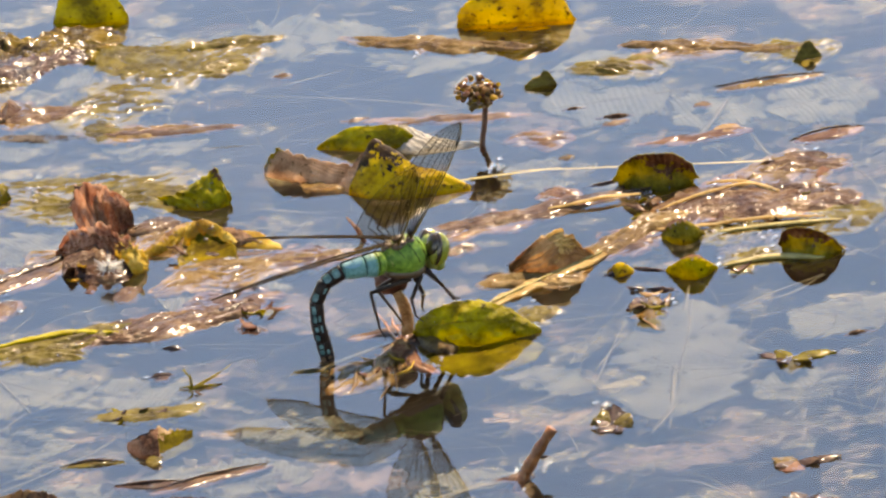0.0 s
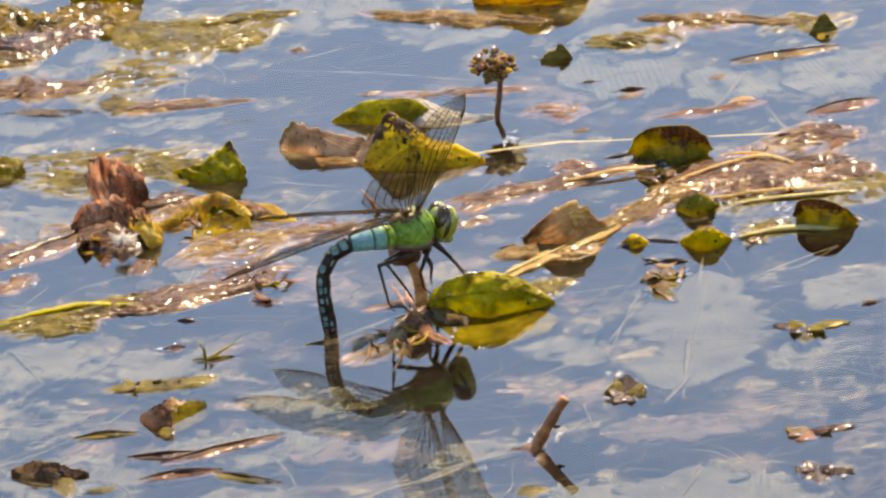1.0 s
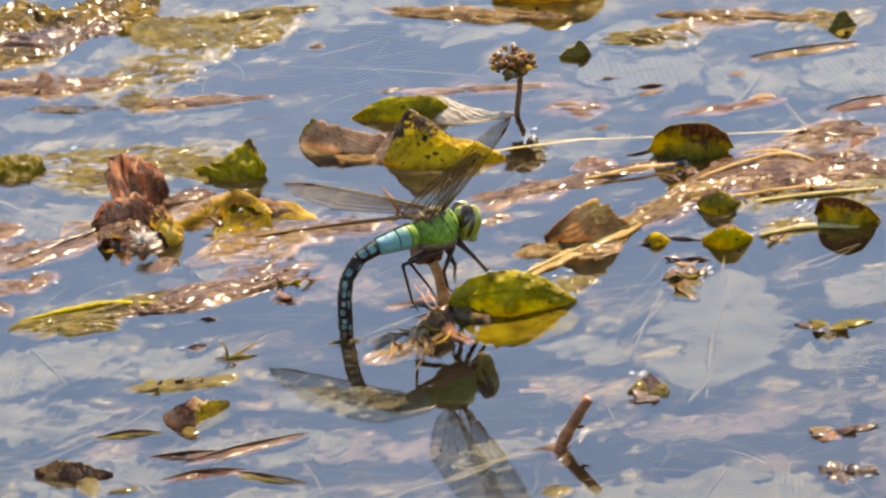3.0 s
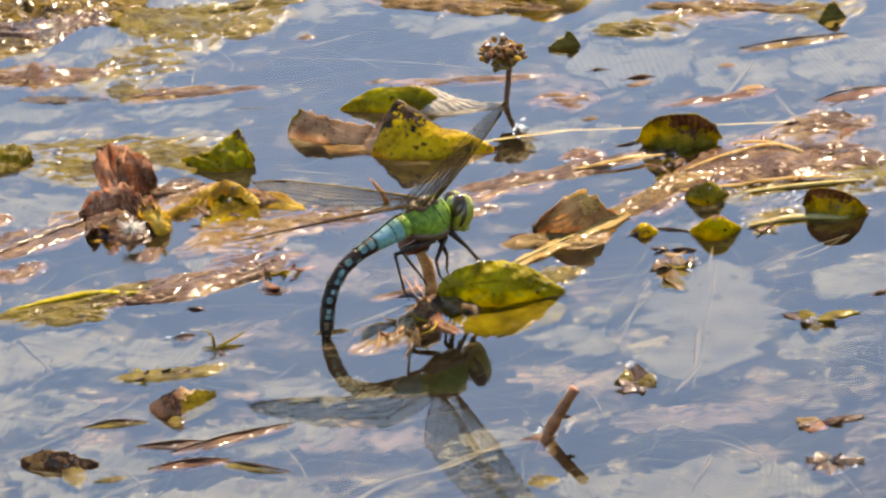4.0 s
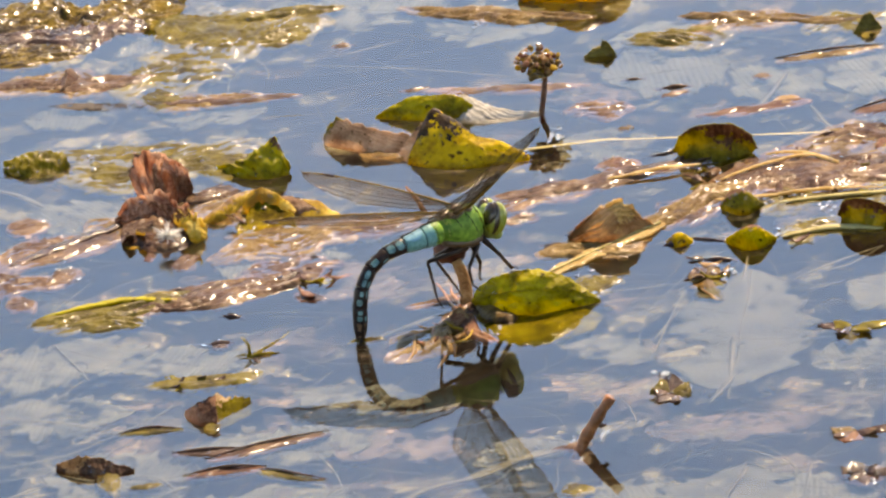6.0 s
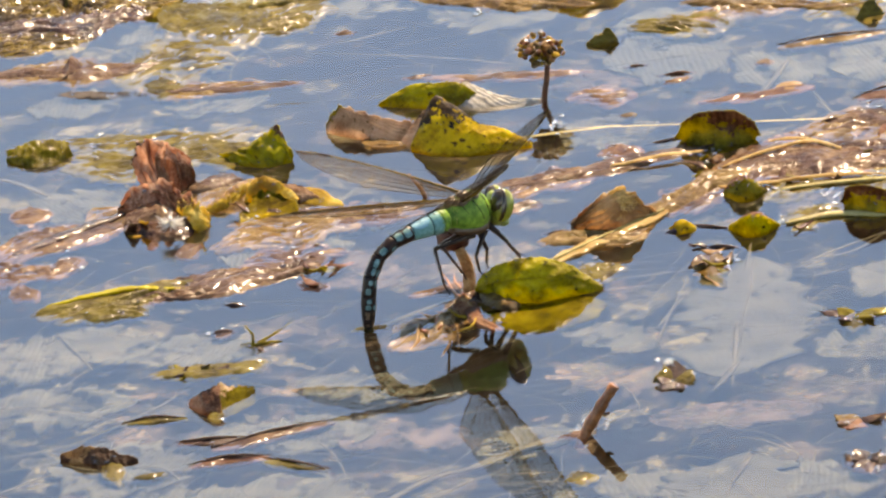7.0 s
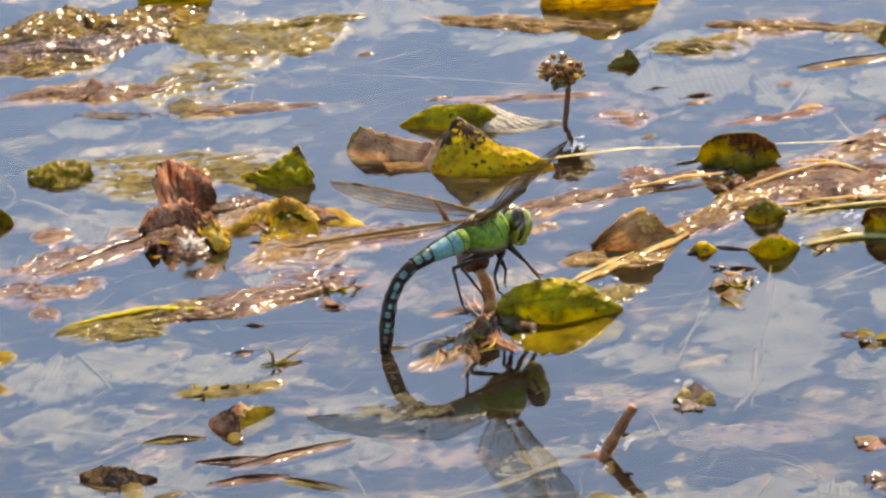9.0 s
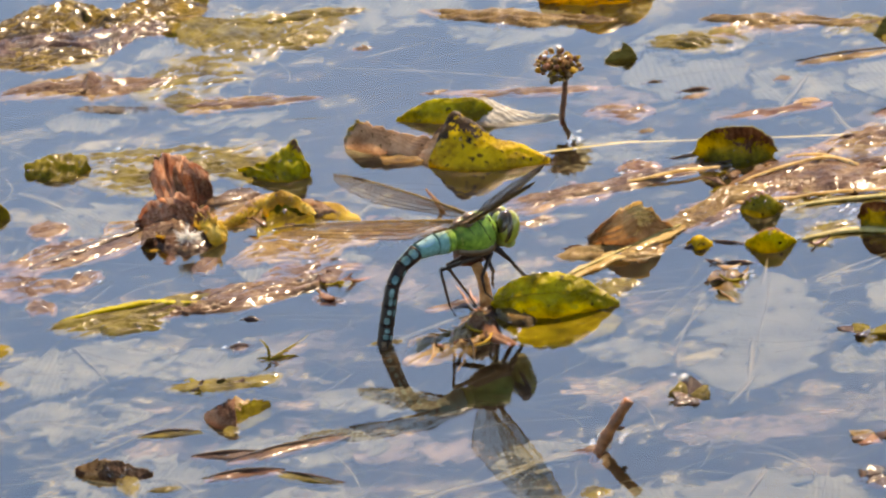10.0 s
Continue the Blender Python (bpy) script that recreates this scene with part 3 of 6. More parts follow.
def patch(bm, length, r0, r1, a0, a1, x0, x1, proud=1.03, n=6):
    """A strip of skin on a tapering segment that runs back along -x."""
    rows = []
    for i in range(7):
        f = x0 + (x1 - x0) * i / 6
        r = (r0 + (r1 - r0) * f) * proud
        pinch = math.sin(math.pi * i / 6) * 0.35 + 0.65
        mid, half = (a0 + a1) / 2, (a1 - a0) / 2 * pinch
        rows.append([bm.verts.new((-f * length * MM, r * MM * math.cos(radians(mid + half * (2 * j / n - 1))), r * MM * math.sin(radians(mid + half * (2 * j / n - 1))))) for j in range(n + 1)])
    for a, b in zip(rows, rows[1:]):
        for j in range(n):
            bm.faces.new((a[j], a[j + 1], b[j + 1], b[j]))


def dragonfly_body():
    ob = thing("dragonfly", "green and blue emperor-type dragonfly laying eggs, tail in the water", "dragonfly", Matrix.Identity(4))
    # thorax, deep and a little humped
    bm = bmesh.new()
    loft(bm, [(-9.5, 0.9, 2.0, 2.0), (-9.0, 0.9, 2.7, 2.8), (-7.4, 0.9, 3.4, 3.7), (-5, 0.6, 4.5, 5.2), (-2, 0.4, 5.1, 6.5), (1, 0.3, 5.1, 6.8), (3.4, 0.2, 4.5, 6.0), (5.0, 0.2, 3.4, 4.5), (6.2, 0.1, 2.0, 2.6), (6.9, 0.0, 0.8, 1.2)], 28)
    thorax = part("thorax", bm, THORAX_GREEN, ob, "bright green hairy thorax with dark seams")
    bm = bmesh.new()
    for x, lean in ((3.4, 1.5), (-0.2, 4.0), (-4.2, 4.0)):
        for side in (1, -1):
            pts = skin_arc(x, 0.35, 5.0 - 0.1 * abs(x), 6.7 - 0.16 * abs(x), 74, -12, lean)
            line(bm, [(px, py * side, pz) for px, py, pz in pts], [0.10 + 0.10 * (k % 3 == 0) for k in range(10)], 5)
    part("seam", bm, BLACK, thorax, "thin black seams")
    bm = bmesh.new()
    loft(bm, [(-7.5, -3.0, 2.6, 1.3), (-3, -4.0, 4.2, 2.2), (2, -4.4, 4.2, 2.6), (4.5, -3.8, 3.2, 2.4), (6.2, -2.6, 1.2, 1.4)], 18)
    part("underside", bm, BELLY_BROWN, thorax, "dark brown underside")
    bm = bmesh.new()
    for x, y, z, r in ((0.5, 2.0, 5.7, 1.5), (0.5, -2.0, 5.7, 1.5), (-4, 2.2, 5.0, 1.6), (-4, -2.2, 5.0, 1.6), (-1.8, 0, 6.3, 1.9), (-5.8, 0, 5.2, 1.6), (-2.4, -2.4, 5.6, 1.3), (-7.2, 0, 4.4, 1.0)):
        ball(bm, (x, y, z), (r * 1.2, r, r * 0.7))
    part("wing_hinge", bm, BELLY_BROWN, thorax, "brown wing hinges")
    rnd = random.Random(17)
    bm = bmesh.new()
    for k in range(170):
        x, y = rnd.uniform(-8.0, 2.4), rnd.gauss(0, 1.9)
        z = 6.6 - 0.05 * (x + 1) ** 2 - 0.17 * y * y
        line(bm, [(x, y, z - 0.4), (x + rnd.gauss(0, 0.35), y + rnd.gauss(0, 0.5), z + rnd.uniform(0.4, 1.3))], [0.07, 0.02], 4)
    part("hair", bm, STRAW, thorax, "short pale hairs round the wing bases")
    # head with large eyes
    bm = bmesh.new()
    loft(bm, [(6.4, -0.4, 1.2, 1.2), (7.0, -0.6, 3.8, 4.4), (7.8, -0.8, 4.6, 5.4), (8.8, -0.8, 4.4, 5.6), (9.4, -0.9, 2.8, 4.2)], 22)
    head = part("head", bm, FACE_GREEN, ob, "yellow-green head")
    for side in (1, -1):
        bm = bmesh.new()
        ball(bm, (9.9, 2.6 * side, 0.2), (3.5, 3.3, 5.2), 14)
        eye = part("eye", bm, EYE_OLIVE, head, "large glossy olive-green eye")
        bm = bmesh.new()
        ball(bm, (8.9, 2.7 * side, 0.7), (1.5, 3.35, 5.1), 14)
        ball(bm, (8.3, 2.4 * side, 2.0), (1.9, 2.9, 3.8), 20)
        part("eye_band", bm, EYE_BROWN, head, "dark brown band of the eye")
    bm = bmesh.new()
    ball(bm, (11.7, 0, -2.0), (2.1, 2.6, 3.6), -6)
    ball(bm, (10.9, 0, -5.4), (2.0, 2.4, 1.8))
    part("face", bm, FACE_GREEN, head, "yellow-green face")
    bm = bmesh.new()
    line(bm, [(12.2, 0.8, 1.9), (13.6, 1.5, 3.3), (14.6, 2.0, 4.2)], [0.16, 0.1, 0.04])
    line(bm, [(12.2, -0.8, 1.9), (13.6, -1.5, 3.3), (14.6, -2.0, 4.2)], [0.16, 0.1, 0.04])
    part("antenna", bm, BLACK, head)
    # legs: hip, knee, ankle, toe
    for hip, knee, ankle, toe in (
        ((5.0, -2.0, -4.6), (9.6, -3.4, -11.2), (13.8, -4.0, -18.0), (15.6, -4.2, -19.6)),
        ((5.0, 2.0, -4.6), (12.0, 3.2, -12.0), (17.0, 3.2, -18.6), (19.4, 3.4, -20.0)),
        ((3.0, -2.4, -6.0), (-2.8, -5.0, -11.6), (-2.2, -5.2, -16.8), (0.4, -5.0, -19.6)),
        ((3.0, 2.4, -6.0), (6.6, 3.6, -14.6), (6.0, 4.0, -18.6), (6.6, 4.2, -20.6)),
        ((-1.0, -2.4, -6.0), (-16.6, -4.6, -5.6), (-14.0, -3.4, -18.2), (-12.0, -2.8, -22.0)),
        ((-1.0, 2.4, -6.0), (-9.0, 4.4, -8.6), (-2.6, 4.0, -19.6), (-0.6, 4.0, -24.0)),
    ):
        bm = bmesh.new()
        line(bm, [hip, tuple(a * 0.5 + b * 0.5 for a, b in zip(hip, knee)), knee], [0.95, 0.72, 0.58])
        line(bm, [knee, ankle], [0.55, 0.36])
        line(bm, [ankle, toe], [0.28, 0.2])
        for k in range(1, 9):
            f = k / 9
            p = [a + (b - a) * f for a, b in zip(knee, ankle)]
            line(bm, [p, (p[0] + 0.5, p[1], p[2] - 0.9)], [0.07, 0.03], 4)
        part("leg", bm, BLACK, ob, "thin spiny black leg")
    # abdomen, one piece for each segment, each runs back along -x from its joint
    segs = []
    for k, length in enumerate(SEGMENTS):
        r0, r1 = GIRTHS[k], GIRTHS[k + 1]
        bm = bmesh.new()
        swell = 1.04 if k < 3 else 1.02
        rings = [(0.25, 0, r0 * 0.9, r0 * 0.9)] + [(-length * f, 0, (r0 + (r1 - r0) * f) * (1 + (swell - 1) * math.sin(math.pi * f)), (r0 + (r1 - r0) * f) * (1 + (swell - 1) * math.sin(math.pi * f))) for f in (0.02, 0.2, 0.4, 0.6, 0.8, 0.98)] + [(-length, 0, r1 * 0.93, r1 * 0.93)]
        loft(bm, rings, 20)
        base = (THORAX_GREEN, TURQUOISE, TURQUOISE)[k] if k < 3 else BLACK
        seg = part("abdomen_segment", bm, base, ob, ("green", "turquoise", "turquoise blue")[k] + " segment of the abdomen" if k < 3 else "dark segment with turquoise marks")
        segs.append(seg)
        if k == 1:
            bm = bmesh.new()
            patch(bm, length, r0, r1, -70, 250, 0.0, 0.38, 1.012, 24)
            part("green_collar", bm, THORAX_GREEN, seg, "green collar")
        if k == 2:
            bm = bmesh.new()
            patch(bm, length, r0, r1, 20, 160, 0.05, 0.95, 1.045, 18)
            part("blue_saddle", bm, SKY_BLUE, seg, "sky-blue top")
        if k >= 3:
            for a0, a1 in (((4, 80), (100, 176)) if k == 3 else ((14, 54), (126, 166), (-26, -8), (188, 206))):
                for x0, x1 in ((0.06 + 0.05 * random.random(), 0.40 + 0.07 * random.random()), (0.52 + 0.05 * random.random(), 0.86 + 0.08 * random.random())):
                    if random.random() < 0.24:
                        continue
                    bm = bmesh.new()
                    lean, grow = random.uniform(-7, 7), random.uniform(-5, 8)
                    patch(bm, length, r0, r1, a0 + lean - grow, a1 + lean + grow * random.random(), x0, x1 + random.uniform(-0.06, 0.06), 1.03)
                    part("blue_mark", bm, TEAL if k < 8 else BELLY_BROWN, seg)
        bm = bmesh.new()
        line(bm, skin_arc(-length * 0.97, 0, r1 * 1.0, r1 * 1.0, 0, 360, 0, 22), 0.07 if k < 3 else 0.12, 5)
        part("ring", bm, BLACK, seg, "thin black ring")
        if k < 3:
            bm = bmesh.new()
            line(bm, skin_arc(-length * 0.5, 0, (r0 + r1) / 2 * 1.04, (r0 + r1) / 2 * 1.04, 60, 120, 0, 14), 0.09, 5)
            line(bm, [(0, 0, r0 * 1.04), (-length * 0.5, 0, (r0 + r1) / 2 * 1.07), (-length, 0, r1 * 1.04)], 0.35, 6)
            part("back_stripe", bm, BLACK, seg, "narrow black stripe")
        if k == 9:
            bm = bmesh.new()
            line(bm, [(-2.4, 0.8, 0.3), (-4.5, 1.2, 0.5), (-6.4, 1.0, 0.4)], [0.3, 0.5, 0.1])
            line(bm, [(-2.4, -0.8, 0.3), (-4.5, -1.2, 0.5), (-6.4, -1.0, 0.4)], [0.3, 0.5, 0.1])
            part("tail_lobe", bm, BLACK, seg)
    # wings: along x from the hinge, leading edge at +y
    wings = []
    for span, chord, belly in ((55.0, 11.5, 0.55), (57.0, 15.5, 0.3), (55.0, 11.5, 0.55), (52.0, 15.5, 0.3)):
        def lead(u):
            return 1.4 * math.sin(math.pi * min(1, u * 1.05)) * 0.6 - 2.2 * max(0, u - 0.82) ** 2 * 30

        def trail(u):
            return -chord * (0.16 + 0.84 * (u / belly) ** 0.7 if u < belly else 0.2 * (1 - u) + 0.8 * (1 - ((u - belly) / (1 - belly)) ** 2.4) ** 0.6) * (1 if u < 0.995 else 0.2)

        def at(u, f):
            y = lead(u) + (trail(u) - lead(u)) * f
            z = 0.5 * math.sin(f * 9) * (1 - u) + 1.2 * u * u
            return (u * span, y, z)

        bm = bmesh.new()
        nu, nf = 40, 10
        grid = [[bm.verts.new(Vector(at(i / nu, j / nf)) * MM) for j in range(nf + 1)] for i in range(nu + 1)]
        for i in range(nu):
            for j in range(nf):
                bm.faces.new((grid[i][j], grid[i + 1][j], grid[i + 1][j + 1], grid[i][j + 1]))
        wing = part("wing", bm, MEMBRANE, ob, "clear veined wing, faintly amber")
        bm = bmesh.new()
        longs = (0.0, 0.07, 0.14, 0.27, 0.42, 0.58, 0.76, 1.0)
        for f in longs[1:]:
            u0 = 0.02
            line(bm, [at(u0 + (0.985 - u0) * i / 24, f * (0.55 + 0.45 * min(1, i / 6)) if f < 1 else 1.0) for i in range(25)], [0.16 - 0.09 * i / 24 for i in range(25)], 4)
        for a, b, cnt in ((0.0, 0.07, 16), (0.07, 0.14, 12), (0.14, 0.27, 24), (0.27, 0.42, 26), (0.42, 0.58, 26), (0.58, 0.76, 24), (0.76, 1.0, 22)):
            for i in range(cnt):
                u = 0.06 + 0.9 * (i + 0.5 * random.random()) / cnt
                line(bm, [at(u, a), at(min(0.98, u + 0.008), b)], 0.055, 4)
        part("vein_net", bm, VEIN, wing, "fine dark net of veins")
        bm = bmesh.new()
        line(bm, [at(0.985 * i / 24, 0.0) for i in range(25)], [0.3 - 0.16 * i / 24 for i in range(25)], 6)
        part("front_edge", bm, COSTA, wing, "amber front edge")
        bm = bmesh.new()
        line(bm, [at(0.80, 0.03), at(0.84, 0.035), at(0.88, 0.04)], [0.3, 0.45, 0.2], 6)
        part("wing_spot", bm, VEIN, wing, "dark wing spot")
        wings.append(wing)
    return ob, segs, wings


DRAGONFLY, ABDOMEN, WINGS = dragonfly_body()
HINGES = ((0.5, 2.2, 5.6), (-4.0, 2.4, 5.0), (0.5, -2.2, 5.6), (-4.0, -2.4, 5.0))
# turn of each wing about its span: while it lays, as it settles, at rest
TWISTS = ((20, -14, 2), (7, 14, 8), (-30, 4, 4), (-20, 4, 4))

# seconds, sideways turn, downward angle of the tip, joint about which it bends, downward angle at its root
BENDS = (
    (0.0, 24, 98, 3.6, -4),
    (0.5, 34, 98, 3.6, -4),
    (1.0, 26, 94, 3.6, -4),
    (1.5, 40, 94, 3.3, -4),
    (2.0, 35, 102, 3.6, -4),
    (3.5, 0, 74, 4.2, 8),
    (4.0, -7, 78, 5.1, 12),
    (4.5, -1, 74, 4.2, 4),
    (5.0, -3, 78, 4.8, 4),
    (6.5, 4, 86, 4.5, 4),
    (7.0, 0, 82, 4.5, 4),
    (7.5, 1, 86, 4.5, 8),
    (8.0, 3, 82, 4.2, 4),
    (8.5, -3, 74, 4.5, 8),
    (9.0, -1, 78, 4.5, 8),
    (9.5, -1, 78, 4.8, 12),
    (10.0, -2, 74, 3.3, -4),
)
# seconds and the way each wing points, in the body's own space
LEFT_FORE = (
    (0.0, -0.43, 0.90, -0.08),
    (0.5, -0.35, 0.93, -0.13),
    (1.0, -0.45, 0.89, -0.12),
    (1.5, -0.44, 0.88, -0.17),
    (2.0, -0.45, 0.89, -0.10),
    (3.5, -0.35, 0.92, 0.15),
    (4.0, -0.62, 0.77, 0.13),
    (4.5, -0.46, 0.87, 0.19),
    (5.0, -0.34, 0.93, 0.16),
    (6.5, -0.51, 0.84, 0.18),
    (7.0, -0.57, 0.78, 0.26),
    (7.5, -0.48, 0.86, 0.17),
    (8.0, -0.48, 0.86, 0.16),
    (8.5, -0.40, 0.90, 0.15),
    (9.0, -0.40, 0.91, 0.11),
    (9.5, -0.56, 0.83, 0.06),
    (10.0, -0.26, 0.96, 0.11),
)
LEFT_HIND = (
    (0.0, -0.88, 0.44, -0.16),
    (0.5, -0.88, 0.43, -0.18),
    (1.0, -0.88, 0.42, -0.20),
    (1.5, -0.79, 0.54, -0.28),
    (2.0, -0.86, 0.48, -0.16),
    (3.5, -0.40, 0.90, -0.17),
    (4.0, -0.88, 0.48, -0.06),
    (4.5, -0.61, 0.79, -0.04),
    (5.0, -0.84, 0.53, 0.12),
    (6.5, -0.69, 0.73, -0.03),
    (7.0, -0.73, 0.69, -0.03),
    (7.5, -0.87, 0.50, -0.00),
    (8.0, -0.86, 0.52, -0.00),
    (8.5, -0.86, 0.50, 0.02),
    (9.0, -0.81, 0.58, -0.05),
    (9.5, -0.88, 0.45, -0.14),
    (10.0, -0.85, 0.52, 0.10),
)
RIGHT_FORE = (
    (0.0, 0.08, -0.60, 0.79),
    (0.5, 0.08, -0.59, 0.80),
    (1.0, 0.06, -0.60, 0.80),
    (1.5, -0.02, -0.62, 0.79),
    (2.0, 0.07, -0.61, 0.79),
    (3.5, 0.12, -0.73, 0.67),
    (4.0, 0.15, -0.69, 0.70),
    (4.5, 0.14, -0.76, 0.63),
    (5.0, 0.15, -0.77, 0.62),
    (6.5, 0.07, -0.77, 0.64),
    (7.0, 0.12, -0.75, 0.65),
    (7.5, 0.13, -0.74, 0.66),
    (8.0, 0.08, -0.76, 0.64),
    (8.5, 0.21, -0.77, 0.60),
    (9.0, 0.09, -0.79, 0.60),
    (9.5, 0.08, -0.75, 0.66),
    (10.0, -0.03, -0.85, 0.52),
)
RIGHT_HIND = (
    (0.0, -0.20, -0.69, 0.70),
    (0.5, -0.20, -0.68, 0.70),
    (1.0, -0.25, -0.69, 0.67),
    (1.5, -0.26, -0.66, 0.70),
    (2.0, -0.20, -0.70, 0.69),
    (3.5, -0.04, -0.80, 0.60),
    (4.0, -0.04, -0.79, 0.61),
    (4.5, -0.05, -0.85, 0.52),
    (5.0, -0.06, -0.86, 0.51),
    (6.5, -0.15, -0.85, 0.50),
    (7.0, -0.14, -0.86, 0.48),
    (7.5, -0.13, -0.86, 0.50),
    (8.0, -0.16, -0.86, 0.48),
    (8.5, -0.09, -0.89, 0.45),
    (9.0, -0.15, -0.87, 0.46),
    (9.5, -0.22, -0.86, 0.46),
    (10.0, -0.01, -0.88, 0.47),
)


def motions():
    walk(DRAGONFLY, [
        (0.0, pose(0.0086, -0.0417, 0.0255, 0, 0, 31)),
        (0.5, pose(0.0093, -0.0412, 0.0261, 0, 0, 31)),
        (1.0, pose(0.0070, -0.0426, 0.0256, 0, 0, 31)),
        (1.5, pose(0.0058, -0.0433, 0.0270, 0, 0, 31)),
        (2.0, pose(0.0085, -0.0417, 0.0264, 0, 0, 31)),
        (3.5, pose(0.0071, -0.0425, 0.0251, 0, 0, 31)),
        (4.0, pose(0.0089, -0.0415, 0.0250, 0, 0, 31)),
        (4.5, pose(0.0102, -0.0407, 0.0253, 0, 0, 31)),
        (5.0, pose(0.0094, -0.0412, 0.0249, 0, 0, 31)),
        (6.5, pose(0.0080, -0.0420, 0.0258, 0, 0, 31)),
        (7.0, pose(0.0093, -0.0412, 0.0255, 0, 0, 31)),
        (7.5, pose(0.0082, -0.0419, 0.0270, 0, 0, 31)),
        (8.0, pose(0.0088, -0.0415, 0.0264, 0, 0, 31)),
        (8.5, pose(0.0118, -0.0397, 0.0253, 0, 0, 31)),
        (9.0, pose(0.0088, -0.0415, 0.0261, 0, 0, 31)),
        (9.5, pose(0.0064, -0.0429, 0.0263, 0, 0, 31)),
        (10.0, pose(0.0060, -0.0432, 0.0245, 0, 0, 31)),
    ])
    rows = [[] for _ in SEGMENTS]
    for t, side, tip, joint, first in BENDS:
        p = Vector((-9.0, 0.0, 0.8)) * MM
        for k, length in enumerate(SEGMENTS):
            u = min(1.0, max(0.0, (k - joint) / 4.5 + 0.5))
            u = u * u * (3 - 2 * u)
            down = radians(first + (tip - first) * u)
            turn = Matrix.Rotation(radians(-side * min(1.0, k / 3)), 4, "Z") @ Matrix.Rotation(-down, 4, "Y")
            rows[k].append((t, Matrix.Translation(p) @ turn))
            p = p + turn.to_3x3() @ Vector((-length * MM, 0, 0))
    for seg, r in zip(ABDOMEN, rows):
        walk(seg, r)
    for wing, hinge, twist, ways in zip(WINGS, HINGES, TWISTS, (LEFT_FORE, LEFT_HIND, RIGHT_FORE, RIGHT_HIND)):
        r = []
        for t, x, y, z in ways:
            span = Vector((x, y, z)).normalized()
            fore = Vector((1, 0, 0.0))
            fore = (fore - span * fore.dot(span)).normalized()
            m = Matrix((span, fore, span.cross(fore))).transposed().to_4x4()
            r.append((t, Matrix.Translation(Vector(hinge) * MM) @ m @ Matrix.Rotation(radians(twist[0] if t < 3.0 else twist[1] if t < 6.0 else twist[2]), 4, "X")))
        walk(wing, r)


# ---- film of algae and sunken weed under the surface ----
def weed_film(name, label, material, depth, seed, swell):
    bm = bmesh.new()
    nx, ny = 300, 330
    off = Vector((seed * 3.1, seed * 1.9, 0))
    rows = []
    for i in range(nx + 1):
        row = []
        for j in range(ny + 1):
            x, y = -0.55 + 1.1 * i / nx, -0.55 + 1.3 * j / ny
            x, y = x + 0.0022 * noise.noise(Vector((i * 0.9, j * 0.9, seed))), y + 0.0022 * noise.noise(Vector((i * 0.9, j * 0.9, seed + 5)))
            row.append(bm.verts.new((x, y, -depth + swell * noise.noise(Vector((x * 40, y * 40, 0)) + off))))
        rows.append(row)
    gaps = ((-0.0014, -0.1044, 0.034, 0.042), (0.012, 0.070, 0.024, 0.022), (0.090, 0.050, 0.018, 0.018), (0.132, -0.025, 0.016, 0.018), (0.052, -0.012, 0.018, 0.018), (-0.084, 0.040, 0.022, 0.022), (-0.018, 0.095, 0.016, 0.014), (-0.051, 0.088, 0.016, 0.014), (0.040, -0.185, 0.012, 0.020), (0.095, -0.030, 0.014, 0.014), (0.027, -0.070, 0.024, 0.020), (0.000, 0.205, 0.020, 0.050), (0.045, 0.020, 0.014, 0.03), (-0.020, 0.190, 0.030, 0.020))
    for i in range(nx):
        for j in range(ny):
            c = rows[i][j].co
            far = Vector((c.x / 0.46, (c.y - 0.08) / 0.56, 0)).length
            if far < 0.85 + 0.5 * noise.noise(c * 9 + off) + 0.2 * noise.noise(c * 50) and min(((c.x - gx) / rx) ** 2 + ((c.y - gy) / ry) ** 2 for gx, gy, rx, ry in gaps) > 1 + 1.1 * noise.noise(c * 45) + 0.9 * noise.noise(c * 150):
                bm.faces.new((rows[i][j], rows[i + 1][j], rows[i + 1][j + 1], rows[i][j + 1]))
    tagged(part(name, bm, material, None), label, "algae", kind="stuff")


weed_film("algae_film", "pale ragged algae film just under the water surface", FILM, 0.006, 1, 0.003)
weed_film("sunken_weed_film", "dim brownish weed film deeper in the water", DEEP_FILM, 0.016, 2, 0.004)


# ---- sunken leaves and stems ----
def sunken_leaf(at, width, depth, material=None, label="pale pondweed leaf just under the water surface", **shape):
    return leaf("sunken_leaf", label, material or PALE, at, width, z=-max(depth, 0.0065), rib=GHOST, group="sunken leaves", crumple=0.004, freq=60.0, nu=60, nv=10, rag=0.45, **shape)




def lay_sunken_leaves(rows):
    for at, width, depth in rows:
        sunken_leaf(at, width, depth * 0.8, material=PALE if random.random() < 0.92 else ROSE, tip=random.uniform(1.6, 2.6), blunt=random.uniform(0.5, 0.8), roll=random.uniform(-1.5, 1.5))


